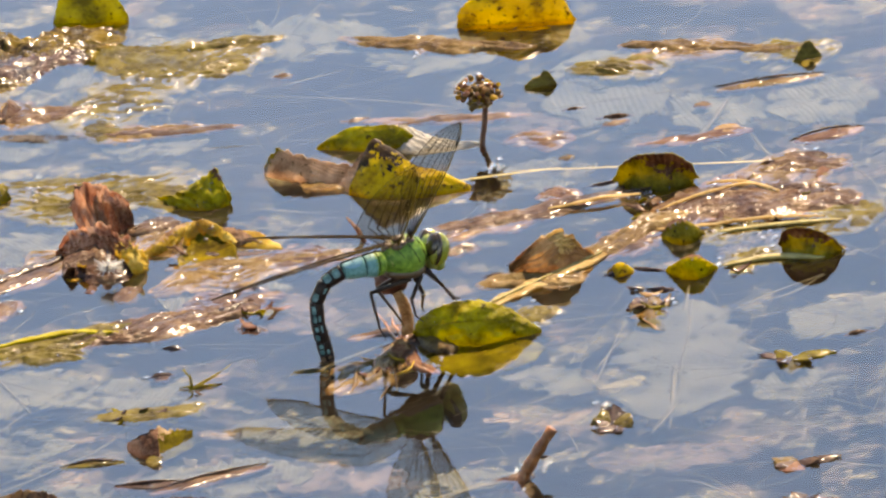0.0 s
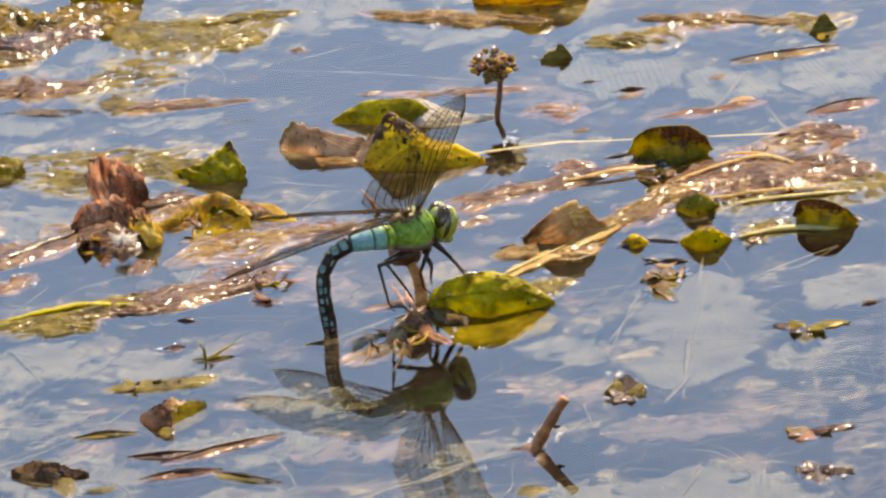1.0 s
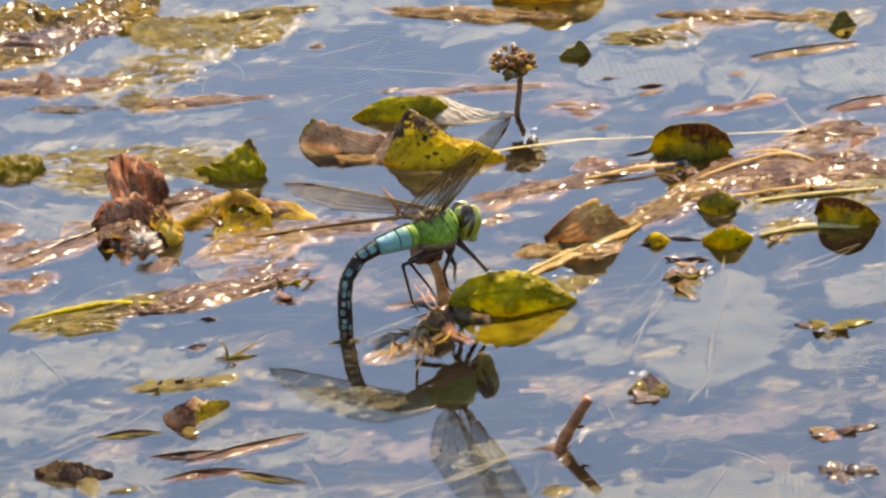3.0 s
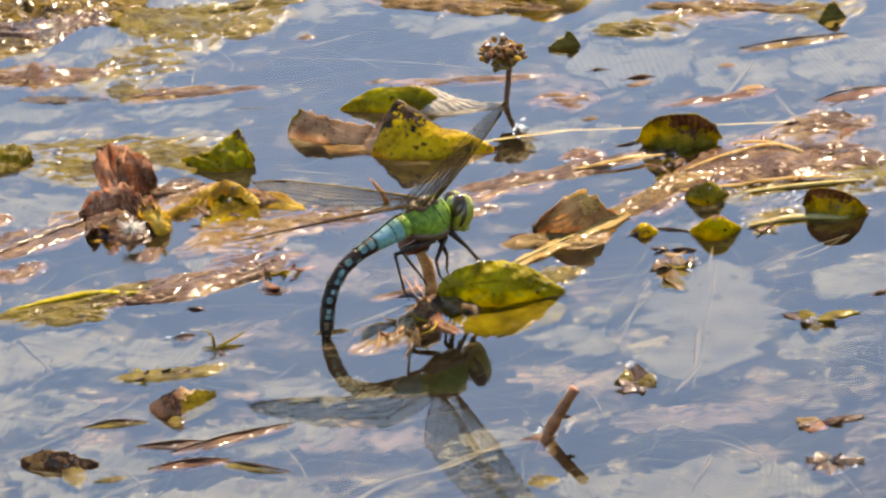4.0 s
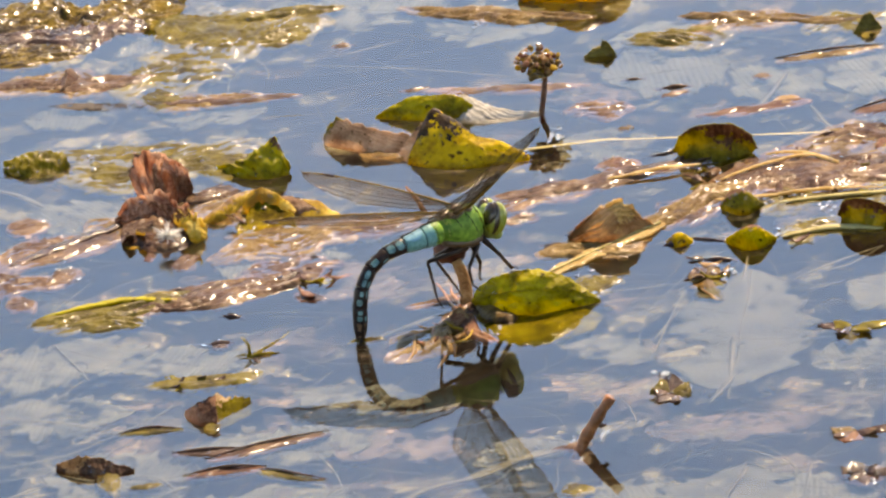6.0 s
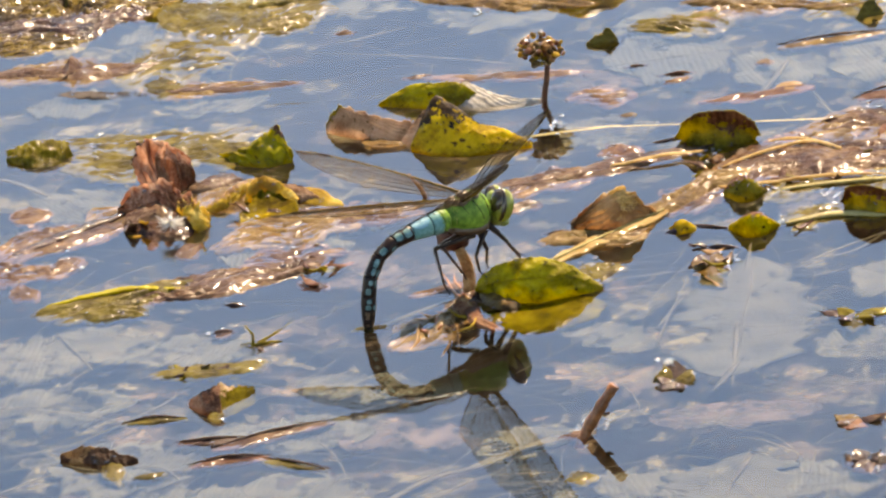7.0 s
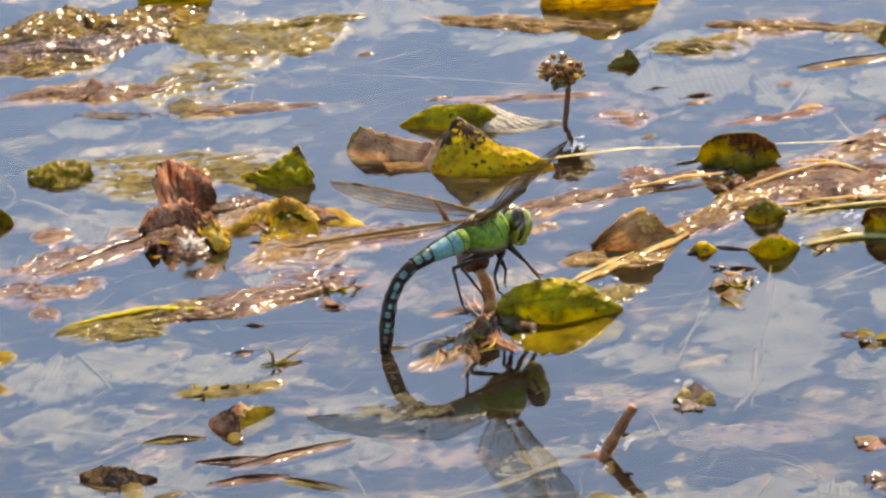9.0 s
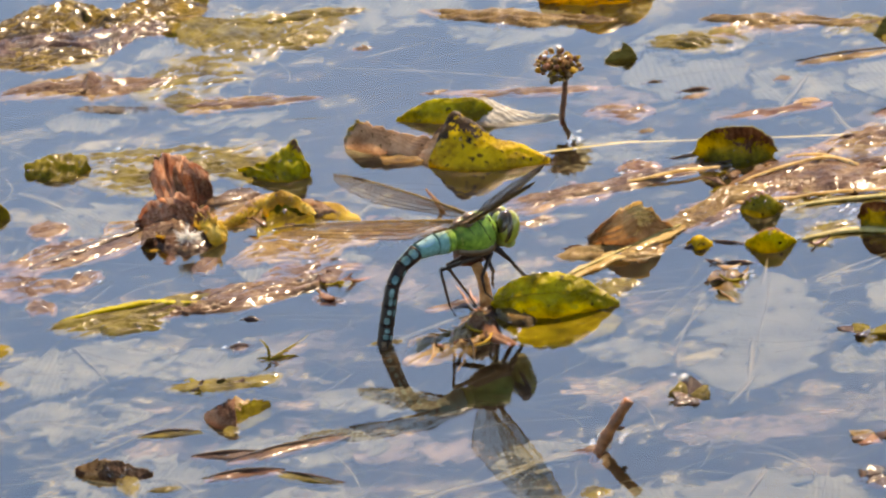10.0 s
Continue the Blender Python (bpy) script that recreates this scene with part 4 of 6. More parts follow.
lay_sunken_leaves((
    ((-0.0195, 0.2539, 0.0620, -17), 0.045, 0.006), ((0.0249, 0.2232, 0.0506, -42), 0.040, 0.005), ((0.0811, 0.1872, 0.0411, -44), 0.036, 0.004), ((0.1128, 0.1358, 0.0332, 14), 0.038, 0.006), ((0.1464, 0.1337, 0.0380, 14), 0.045, 0.006),
    ((-0.0672, 0.1666, 0.0374, -19), 0.030, 0.008), ((-0.1131, 0.1764, 0.0294, -7), 0.026, 0.008), ((0.1345, -0.0636, 0.0326, -44), 0.034, 0.006), ((-0.1241, -0.0539, 0.0328, -9), 0.040, 0.006),
    ((-0.1063, -0.0473, 0.0389, -46), 0.028, 0.007), ((-0.0985, -0.1507, 0.0496, -22), 0.044, 0.005), ((-0.1260, -0.1850, 0.0450, 14), 0.040, 0.006), ((-0.0850, -0.1880, 0.0460, -16), 0.036, 0.007),
    ((-0.1180, -0.0950, 0.0480, -12), 0.038, 0.007), ((-0.0800, -0.0620, 0.0440, -20), 0.026, 0.009),
))
lay_sunken_leaves((
    ((-0.0520, -0.1385, 0.0536, -10), 0.030, 0.007), ((0.0796, -0.1625, 0.0508, -5), 0.020, 0.008), ((0.0868, -0.2243, 0.0594, -4), 0.036, 0.006), ((0.0179, -0.1665, 0.0306, 13), 0.022, 0.003), ((-0.0279, -0.1051, 0.0450, -29), 0.022, 0.003),
    ((-0.0091, -0.0727, 0.0205, -44), 0.016, 0.003), ((-0.0492, -0.1902, 0.0486, -27), 0.036, 0.006), ((-0.0275, -0.0075, 0.0366, 110), 0.030, 0.008), ((0.0475, -0.0861, 0.0405, -45), 0.018, 0.010),
    ((0.1210, 0.0037, 0.0422, -62), 0.030, 0.005), ((-0.0879, 0.2302, 0.0242, -7), 0.030, 0.008), ((-0.0207, 0.0410, 0.0247, 5), 0.026, 0.006), ((-0.0488, 0.0168, 0.0419, -5), 0.036, 0.006), ((0.0547, 0.0944, 0.0323, -10), 0.030, 0.010),
    ((0.0560, 0.1450, 0.0400, -12), 0.022, 0.009),
))
lay_sunken_leaves((
    ((-0.1100, 0.0800, 0.0380, 30), 0.030, 0.007), ((0.1200, -0.1150, 0.0300, 12), 0.024, 0.009), ((0.0420, -0.2150, 0.0400, 8), 0.034, 0.006), ((-0.0150, -0.1500, 0.0420, -8), 0.020, 0.009),
))


sunken_leaf((0.0864, -0.0841, 0.1002, -98), 0.036, 0.0035, material=VEINED, label="large pale veined leaf just under the water surface", tip=2.4, blunt=0.5)
sunken_leaf((0.0748, -0.2188, 0.0444, -106), 0.040, 0.006, material=VEINED, label="large pale veined leaf just under the water surface", tip=2.2, blunt=0.6)
sunken_leaf((0.0790, 0.1575, 0.0385, 5), 0.050, 0.003, material=VEINED, label="large pale veined leaf just under the water surface", tip=2.2, blunt=0.6)


def sunken_stems(count):
    rnd = random.Random(5)
    for k in range(count):
        x, y = rnd.uniform(-0.16, 0.17), rnd.uniform(-0.25, 0.27)
        a = rnd.gauss(0.25, 0.55)
        n, length = 5, rnd.uniform(0.03, 0.13)
        z = -rnd.uniform(0.0008, 0.007)
        pts = []
        for i in range(n):
            pts.append((x, y, z + rnd.uniform(-0.001, 0.001)))
            a += rnd.uniform(-0.5, 0.5)
            x, y = x + math.cos(a) * length / n, y + math.sin(a) * length / n
        r = rnd.uniform(0.0003, 0.0009)
        strap("sunken_weed", "thin pale weed stem under the water surface", GHOST, pts, r, r * 0.8, lumps=0.1, n=24, sides=6, group="sunken stems")


sunken_stems(34)


def drift_stems(rows):
    for pts, w in rows:
        strap("drifting_weed", "thin straw-coloured weed stem afloat", STRAW if pts[0][2] > -0.0005 else GHOST, pts, w, w * 0.7, lumps=0.12, n=30, sides=6, group="drifting stems")


drift_stems((
    (((-0.1357, -0.0915, -0.0020), (-0.1154, -0.1029, -0.0010), (-0.0962, -0.1177, 0.0000)), 0.0011), (((-0.1189, -0.0319, -0.0030), (-0.1104, -0.0589, -0.0030), (-0.1079, -0.0683, -0.0030)), 0.0011),
    (((-0.1079, -0.0645, -0.0030), (-0.1190, -0.0824, -0.0030)), 0.0008), (((0.0714, -0.0504, -0.0010), (0.0646, -0.0776, -0.0010), (0.0600, -0.0975, -0.0020)), 0.0007),
    (((0.0927, -0.0219, -0.0040), (0.0856, -0.0764, -0.0040), (0.0789, -0.1407, -0.0040)), 0.0018), (((0.0804, -0.1254, -0.0020), (0.0732, -0.1442, -0.0020)), 0.0014), (((0.0812, -0.1924, -0.0020), (0.0726, -0.2232, -0.0020)), 0.0009),
    (((0.0995, -0.1985, -0.0010), (0.0951, -0.2261, -0.0010)), 0.0005), (((0.0292, -0.0241, -0.0010), (0.0364, -0.0192, 0.0000), (0.0457, -0.0071, 0.0000)), 0.0014),
    (((0.1029, -0.0510, -0.0010), (0.1175, -0.0384, -0.0010), (0.1334, -0.0289, 0.0000)), 0.0013),
))
drift_stems((
    (((0.1034, -0.0437, -0.0010), (0.1207, -0.0419, -0.0010), (0.1334, -0.0286, -0.0010)), 0.0010), (((0.0438, -0.0413, -0.0010), (0.0608, -0.0420, -0.0010), (0.0746, -0.0418, 0.0000)), 0.0012),
    (((-0.1364, 0.1118, -0.0020), (-0.1293, 0.1040, -0.0020), (-0.1212, 0.0907, -0.0020)), 0.0025), (((-0.0188, -0.0698, -0.0010), (-0.0099, -0.0605, -0.0010), (0.0005, -0.0553, -0.0006)), 0.0026),
    (((-0.0139, 0.0781, -0.0020), (-0.0366, 0.0911, -0.0020)), 0.0010), (((-0.0015, -0.1855, -0.0016), (0.0086, -0.1776, -0.0015), (0.0221, -0.1708, -0.0014), (0.0353, -0.1692, -0.0010)), 0.0035),
    (((0.0402, -0.1080, -0.0010), (0.0609, -0.0980, -0.0010)), 0.0008), (((-0.1361, 0.0486, -0.0010), (-0.1007, 0.0599, 0.0000)), 0.0016), (((-0.0261, 0.2062, -0.0020), (-0.0037, 0.2154, -0.0020)), 0.0012),
))
drift_stems((
    (((-0.0373, 0.2015, -0.0020), (0.0025, 0.1830, -0.0020), (0.0381, 0.1609, -0.0020)), 0.0010), (((0.0423, 0.0982, -0.0004), (0.0740, 0.0905, -0.0004), (0.1196, 0.0802, -0.0004), (0.1420, 0.0762, -0.0004)), 0.0012),
    (((0.0171, 0.0923, -0.0004), (0.0350, 0.0942, -0.0004), (0.0600, 0.0953, -0.0004)), 0.002), (((0.0576, -0.0970, -0.0010), (0.0402, -0.1080, -0.0010), (0.0216, -0.1089, -0.0020)), 0.0006),
    (((0.1045, 0.0178, 0.0005), (0.1220, 0.0186, 0.0005), (0.1428, 0.0167, 0.0005)), 0.0020),
    (((-0.0405, -0.2133, -0.0015), (-0.0240, -0.2019, -0.0015), (-0.0105, -0.1881, -0.0015), (0.0060, -0.1819, -0.0015), (0.0231, -0.1666, -0.0015)), 0.0030),
    (((-0.0726, -0.2037, -0.0015), (-0.0564, -0.2011, -0.0015), (-0.0417, -0.1971, -0.0015)), 0.0022), (((0.0605, -0.0867, -0.0015), (0.0655, -0.0738, -0.0015), (0.0724, -0.0564, -0.0015)), 0.0008),
))
drift_stems((
    (((0.0738, -0.2179, -0.0015), (0.0777, -0.2080, -0.0015), (0.0813, -0.1979, -0.0015)), 0.0013), (((0.0737, -0.1430, -0.0015), (0.0785, -0.1328, -0.0015), (0.0825, -0.1223, -0.0015)), 0.0014),
    (((-0.0273, -0.0647, -0.0012), (-0.0151, -0.0555, -0.0012), (0.0016, -0.0429, -0.0012)), 0.0030), (((0.1011, 0.1010, -0.0015), (0.1098, 0.1226, -0.0015), (0.1166, 0.1424, -0.0015)), 0.0022),
    (((0.1213, 0.1076, -0.0015), (0.1251, 0.0873, -0.0015), (0.1298, 0.0802, -0.0015)), 0.0016), (((-0.1409, -0.1647, -0.0015), (-0.1278, -0.1560, -0.0015), (-0.1196, -0.1508, -0.0015)), 0.0014),
    (((0.1041, -0.0128, 0.0005), (0.1199, -0.0098, 0.0006), (0.1346, -0.0155, 0.0005)), 0.0030),
))

# ---- sodden mats awash at the surface ----


def spread_mats(rows):
    for at, width, material in rows:
        flat_leaf("weed_mat", "ragged sodden brown-green weed mat awash", material, at, width * 0.8, 0.0016, sink=0.55, lumps=0.8, freq=240.0, dew=12, group="weed mats")


spread_mats((
    ((-0.0477, 0.0266, 0.0475, 6), 0.034, WEED_TAN), ((-0.0455, 0.0081, 0.0350, 6), 0.022, WEED), ((-0.1201, 0.0521, 0.0552, 17), 0.030, WEED), ((-0.1306, 0.0211, 0.0317, 9), 0.030, WEED), ((-0.0937, 0.0596, 0.0320, 7), 0.030, WEED_TAN),
    ((-0.0610, 0.0637, 0.0340, -10), 0.030, WEED_TAN), ((-0.0238, 0.0366, 0.0420, -1), 0.020, WEED), ((0.0328, 0.0469, 0.0358, 8), 0.024, WEED), ((0.0249, 0.0295, 0.0140, 2), 0.016, WEED), ((0.0513, 0.0006, 0.0284, 10), 0.024, WEED_TAN),
    ((0.0779, 0.0236, 0.0430, 28), 0.026, WEED), ((0.1177, 0.0429, 0.0545, 1), 0.040, WEED), ((0.1098, 0.0182, 0.0249, 8), 0.026, WEED_GREEN), ((0.1147, -0.0084, 0.0244, 5), 0.024, WEED_GREEN),
    ((0.1410, 0.0172, 0.0261, -53), 0.040, WEED_GREEN), ((0.1314, 0.0725, 0.0389, -2), 0.040, WEED_TAN), ((0.0555, 0.1268, 0.0234, -6), 0.026, WEED), ((-0.0109, 0.1062, 0.0215, -5), 0.024, WEED_TAN),
))
spread_mats((
    ((-0.0976, 0.1143, 0.0413, 3), 0.040, WEED_GREEN), ((-0.0760, 0.1218, 0.0342, 3), 0.034, WEED_GREEN), ((-0.1200, 0.2063, 0.0486, -10), 0.030, WEED_TAN), ((-0.0804, 0.1995, 0.0424, -5), 0.044, WEED_GREEN),
    ((-0.0707, 0.1750, 0.0443, -9), 0.024, WEED_TAN), ((-0.0649, 0.2373, 0.0604, 65), 0.050, WEED_GREEN), ((-0.0380, 0.2362, 0.0275, 17), 0.040, WEED_GREEN), ((0.1041, 0.1927, 0.0404, -0), 0.026, WEED_TAN),
    ((0.1398, 0.1800, 0.0328, -5), 0.034, WEED_GREEN), ((-0.0674, -0.0048, 0.0575, 6), 0.020, WEED), ((-0.1021, -0.0159, 0.0468, 6), 0.020, WEED_GREEN), ((0.0840, 0.1798, 0.0282, -36), 0.030, WEED_GREEN),
    ((-0.1274, 0.2404, 0.0414, -8), 0.040, WEED_GREEN),
))


def fine_threads():
    rnd = random.Random(21)
    bm = bmesh.new()
    for k in range(850):
        x, y = rnd.uniform(-0.17, 0.18), rnd.uniform(-0.26, 0.28)
        a, bent = rnd.gauss(0.2, 0.7), rnd.uniform(-0.5, 0.5)
        length, z = rnd.uniform(0.008, 0.05), -rnd.uniform(0.0004, 0.005)
        pts = []
        for i in range(8):
            pts.append((x, y, z))
            a += bent * 0.3 + rnd.uniform(-0.2, 0.2)
            x, y = x + math.cos(a) * length / 7, y + math.sin(a) * length / 7
        tube(bm, pts, rnd.uniform(0.00008, 0.00024), 4)
    ob = part("weed_threads", bm, GHOST, None)
    tagged(ob, "fine pale weed threads drifting under the surface", "weed threads", kind="stuff")


fine_threads()

# ---- leaves standing out of the water ----
sheet("pondweed_leaf", "bright yellow-green pondweed leaf curling up out of the water", GREEN, ((0.0086, -0.0414, 0.0000), (0.0151, -0.0494, 0.0000), (0.0260, -0.0539, 0.0000), (0.0371, -0.0517, 0.0000), (0.0461, -0.0493, 0.0000)), ((0.0087, -0.0407, 0.0020), (0.0122, -0.0433, 0.0072), (0.0189, -0.0472, 0.0109), (0.0274, -0.0494, 0.0121), (0.0349, -0.0488, 0.0097), (0.0404, -0.0489, 0.0055), (0.0462, -0.0490, 0.0008)), bulge=0.0026, crumple=0.0012, freq=230.0, rag=0.05, rib=GREEN_SOFT, dew=5, nu=110, nv=44)
sheet("pondweed_leaf", "tall yellow leaf with black blotches standing in the water", YELLOW, ((-0.0070, 0.0935, 0.0000), (0.0008, 0.0871, 0.0000), (0.0113, 0.0830, 0.0000), (0.0219, 0.0836, 0.0000), (0.0312, 0.0847, 0.0000)), ((-0.0068, 0.0944, 0.0012), (-0.0018, 0.0976, 0.0089), (0.0031, 0.0997, 0.0143), (0.0087, 0.0958, 0.0124), (0.0146, 0.0909, 0.0081), (0.0228, 0.0889, 0.0055), (0.0313, 0.0855, 0.0008)), bulge=0.0010, crumple=0.0008, freq=160.0, rim=(CHARRED, 0.36, 0.34, 0.26), rag=0.04, dew=2)
sheet("pondweed_leaf", "pale folded side of a yellow leaf", PALE_TAN, ((-0.0095, 0.0997, 0.0000), (-0.0060, 0.0953, 0.0000), (0.0004, 0.0890, 0.0000)), ((-0.0093, 0.1011, 0.0010), (-0.0029, 0.1034, 0.0070), (0.0024, 0.1070, 0.0112)), crumple=0.0008, rim=(CHARRED, 0.25, 0.8, 0.4))
sheet("pondweed_leaf", "crinkled pale tan leaf beside the yellow leaf", PALE_TAN, ((-0.0324, 0.1206, 0.0000), (-0.0251, 0.1126, 0.0000), (-0.0146, 0.1052, 0.0000), (-0.0005, 0.1009, 0.0000)), ((-0.0319, 0.1212, 0.0016), (-0.0280, 0.1217, 0.0074), (-0.0227, 0.1169, 0.0072), (-0.0155, 0.1113, 0.0058), (-0.0068, 0.1074, 0.0047), (-0.0004, 0.1035, 0.0030)), bulge=0.0008, crumple=0.0006, freq=170.0, pleat=0.0007, pleats=9.0, lean=0.8, rag=0.14, rim=(OLIVE, 0.35, 0.12, 0.12), dew=4)
sheet("pondweed_leaf", "olive-green leaf tilted up behind the yellow leaf", GREEN, ((-0.0156, 0.1405, 0.0000), (-0.0064, 0.1361, 0.0000), (0.0025, 0.1320, 0.0000), (0.0132, 0.1299, 0.0000)), ((-0.0148, 0.1404, 0.0005), (-0.0076, 0.1394, 0.0045), (-0.0024, 0.1380, 0.0063), (0.0034, 0.1359, 0.0068), (0.0113, 0.1340, 0.0062), (0.0163, 0.1316, 0.0028)), bulge=0.0012, crumple=0.0007)
sheet("dry_leaf", "bleached pale papery leaf lying on the water", WHITISH, ((0.0075, 0.1319, 0.0000), (0.0148, 0.1250, 0.0000), (0.0255, 0.1234, 0.0000), (0.0364, 0.1251, 0.0000)), ((0.0104, 0.1385, 0.0042), (0.0136, 0.1367, 0.0048), (0.0208, 0.1307, 0.0030), (0.0294, 0.1272, 0.0014), (0.0365, 0.1261, 0.0004)), crumple=0.0005, freq=180.0, pleat=0.0004, pleats=6.0, lean=0.9, rag=0.10)
sheet("dry_leaf", "wrinkled tan fan of a dried leaf standing up", FAN, ((-0.0922, 0.0908, 0.0000), (-0.0888, 0.0842, 0.0000), (-0.0840, 0.0824, 0.0000), (-0.0785, 0.0854, 0.0000)), ((-0.0925, 0.0936, 0.0066), (-0.0921, 0.0942, 0.0110), (-0.0896, 0.0915, 0.0141), (-0.0855, 0.0894, 0.0143), (-0.0805, 0.0892, 0.0119), (-0.0756, 0.0883, 0.0063)), bulge=-0.0010, crumple=0.0006, freq=160.0, pleat=0.0018, pleats=6.0, lean=0.15, rag=0.10, rim=(DARK, 0.10, 0.2, 0.3), nu=90)
sheet("dry_leaf", "curled brown lobe of the dried fan leaf", BROWN, ((-0.0871, 0.0900, 0.0000), (-0.0837, 0.0830, 0.0000), (-0.0793, 0.0815, 0.0000), (-0.0760, 0.0857, 0.0000)), ((-0.0849, 0.0880, 0.0087), (-0.0833, 0.0855, 0.0130), (-0.0804, 0.0845, 0.0124), (-0.0768, 0.0862, 0.0078), (-0.0749, 0.0863, 0.0029)), bulge=0.0008, crumple=0.0005, freq=160.0, pleat=0.0016, pleats=5.0, lean=0.3, rag=0.12, rim=(FAN, 0.25, 0.5, 0.6))
sheet("dry_leaf", "dark wrinkled brown fold of a dried leaf", BROWN, ((-0.0989, 0.0655, 0.0000), (-0.0919, 0.0579, 0.0000), (-0.0841, 0.0537, 0.0000), (-0.0743, 0.0572, 0.0000)), ((-0.0983, 0.0657, 0.0012), (-0.0936, 0.0658, 0.0075), (-0.0872, 0.0635, 0.0102), (-0.0803, 0.0618, 0.0084), (-0.0759, 0.0604, 0.0047), (-0.0739, 0.0580, 0.0010)), bulge=0.0006, crumple=0.0006, freq=150.0, pleat=0.0017, pleats=7.0, lean=0.6, rag=0.20, rim=(FAN, 0.55, 0.30, 0.40), dew=10)
sheet("dry_leaf", "golden ragged fold of a dried leaf", AMBER, ((-0.0814, 0.0544, 0.0000), (-0.0777, 0.0438, 0.0000), (-0.0728, 0.0422, 0.0000), (-0.0709, 0.0519, 0.0000)), ((-0.0800, 0.0528, 0.0052), (-0.0767, 0.0476, 0.0082), (-0.0729, 0.0455, 0.0066), (-0.0708, 0.0524, 0.0009)), crumple=0.0016, freq=260.0, rag=0.3, rim=(WINE, 0.3, 0.2, 0.25))
flat_leaf("dry_leaf", "dark purplish crumpled wet leaf mass", WEED, (-0.0856, 0.0507, 0.0227, 7), 0.028, 0.0060, lumps=0.6, freq=190.0, sink=0.2, dew=12)
flat_leaf("dry_leaf", "purplish wet leaf running out over the water", WEED, (-0.1147, 0.0479, 0.0591, 33), 0.0112, 0.0018, dew=5)
flat_leaf("pondweed_leaf", "yellow leaf stub in the brown tangle", YELLOW, (-0.0768, 0.0560, 0.0114, 41), 0.0096, 0.0016, dew=3)
sheet("pondweed_leaf", "golden leaf tip bent out of the water", AMBER, ((-0.0601, 0.0629, 0.0000), (-0.0549, 0.0611, 0.0000), (-0.0487, 0.0601, 0.0000), (-0.0435, 0.0572, 0.0000)), ((-0.0582, 0.0636, 0.0046), (-0.0549, 0.0634, 0.0076), (-0.0497, 0.0623, 0.0068), (-0.0456, 0.0597, 0.0044), (-0.0425, 0.0575, 0.0009)), bulge=0.002, crumple=0.0010, rag=0.1, dew=2)
sheet("pondweed_leaf", "pale withered end of the golden leaf", PALE_TAN, ((-0.0496, 0.0624, 0.0000), (-0.0427, 0.0570, 0.0000), (-0.0357, 0.0546, 0.0000)), ((-0.0491, 0.0669, 0.0032), (-0.0421, 0.0623, 0.0037), (-0.0356, 0.0557, 0.0007)), bulge=0.0008, crumple=0.0008, rim=(DARK, 0.1, 0.6, 0.3), rag=0.1)
leaf("pondweed_leaf", "round yellow-green leaf half awash", OLIVE_SOFT, (-0.0524, 0.0426, 0.0183, 0), 0.038, mid_z=-0.0010, roll=7, arc=-0.3, tip=2.1, blunt=0.55, rag=0.1, crumple=0.0022, dew=5)
sheet("dry_leaf", "crumpled tan leaf with a pale ridge", TANFAN, ((0.0402, 0.0074, 0.0000), (0.0467, -0.0009, 0.0000), (0.0545, -0.0005, 0.0000), (0.0645, 0.0084, 0.0000)), ((0.0406, 0.0072, 0.0009), (0.0458, 0.0026, 0.0069), (0.0511, 0.0032, 0.0109), (0.0566, 0.0054, 0.0112), (0.0607, 0.0072, 0.0061), (0.0646, 0.0088, 0.0010)), bulge=0.0018, crumple=0.0006, freq=150.0, pleat=0.0016, pleats=4.0, lean=-1.6, rag=0.10, rim=(FLAX, 0.5, 0.62, 0.14), nu=90)
sheet("pondweed_leaf", "round curled olive leaf with wet glints", OLIVE, ((0.0759, 0.0725, 0.0000), (0.0819, 0.0641, 0.0000), (0.0905, 0.0601, 0.0000), (0.1006, 0.0662, 0.0000)), ((0.0764, 0.0724, 0.0015), (0.0800, 0.0694, 0.0077), (0.0858, 0.0662, 0.0113), (0.0937, 0.0657, 0.0105), (0.0986, 0.0672, 0.0063), (0.1012, 0.0667, 0.0016)), bulge=-0.0030, curl=0.0016, crumple=0.0009, freq=170.0, rim=(WINE, 0.42, 0.60, 0.26), dew=10)
sheet("pondweed_leaf", "small round olive-green leaf half awash", OLIVE, ((0.0875, 0.0202, 0.0000), (0.0918, 0.0136, 0.0000), (0.0961, 0.0132, 0.0000), (0.1000, 0.0191, 0.0000)), ((0.0880, 0.0201, 0.0015), (0.0902, 0.0183, 0.0055), (0.0935, 0.0163, 0.0070), (0.0967, 0.0161, 0.0048), (0.1002, 0.0194, 0.0006)), bulge=0.0014, crumple=0.0007, rim=(BROWN, 0.3, 0.3, 0.3), dew=4)
sheet("pondweed_leaf", "yellow-olive leaf curling up out of the water", YELLOW_SOFT, ((0.0870, -0.0104, 0.0000), (0.0914, -0.0179, 0.0000), (0.0965, -0.0186, 0.0000), (0.1017, -0.0122, 0.0000)), ((0.0875, -0.0106, 0.0012), (0.0911, -0.0155, 0.0050), (0.0952, -0.0158, 0.0065), (0.0988, -0.0143, 0.0036), (0.1018, -0.0120, 0.0006)), bulge=0.0013, crumple=0.0007, rim=(BROWN, 0.15, 0.6, 0.4), dew=2)
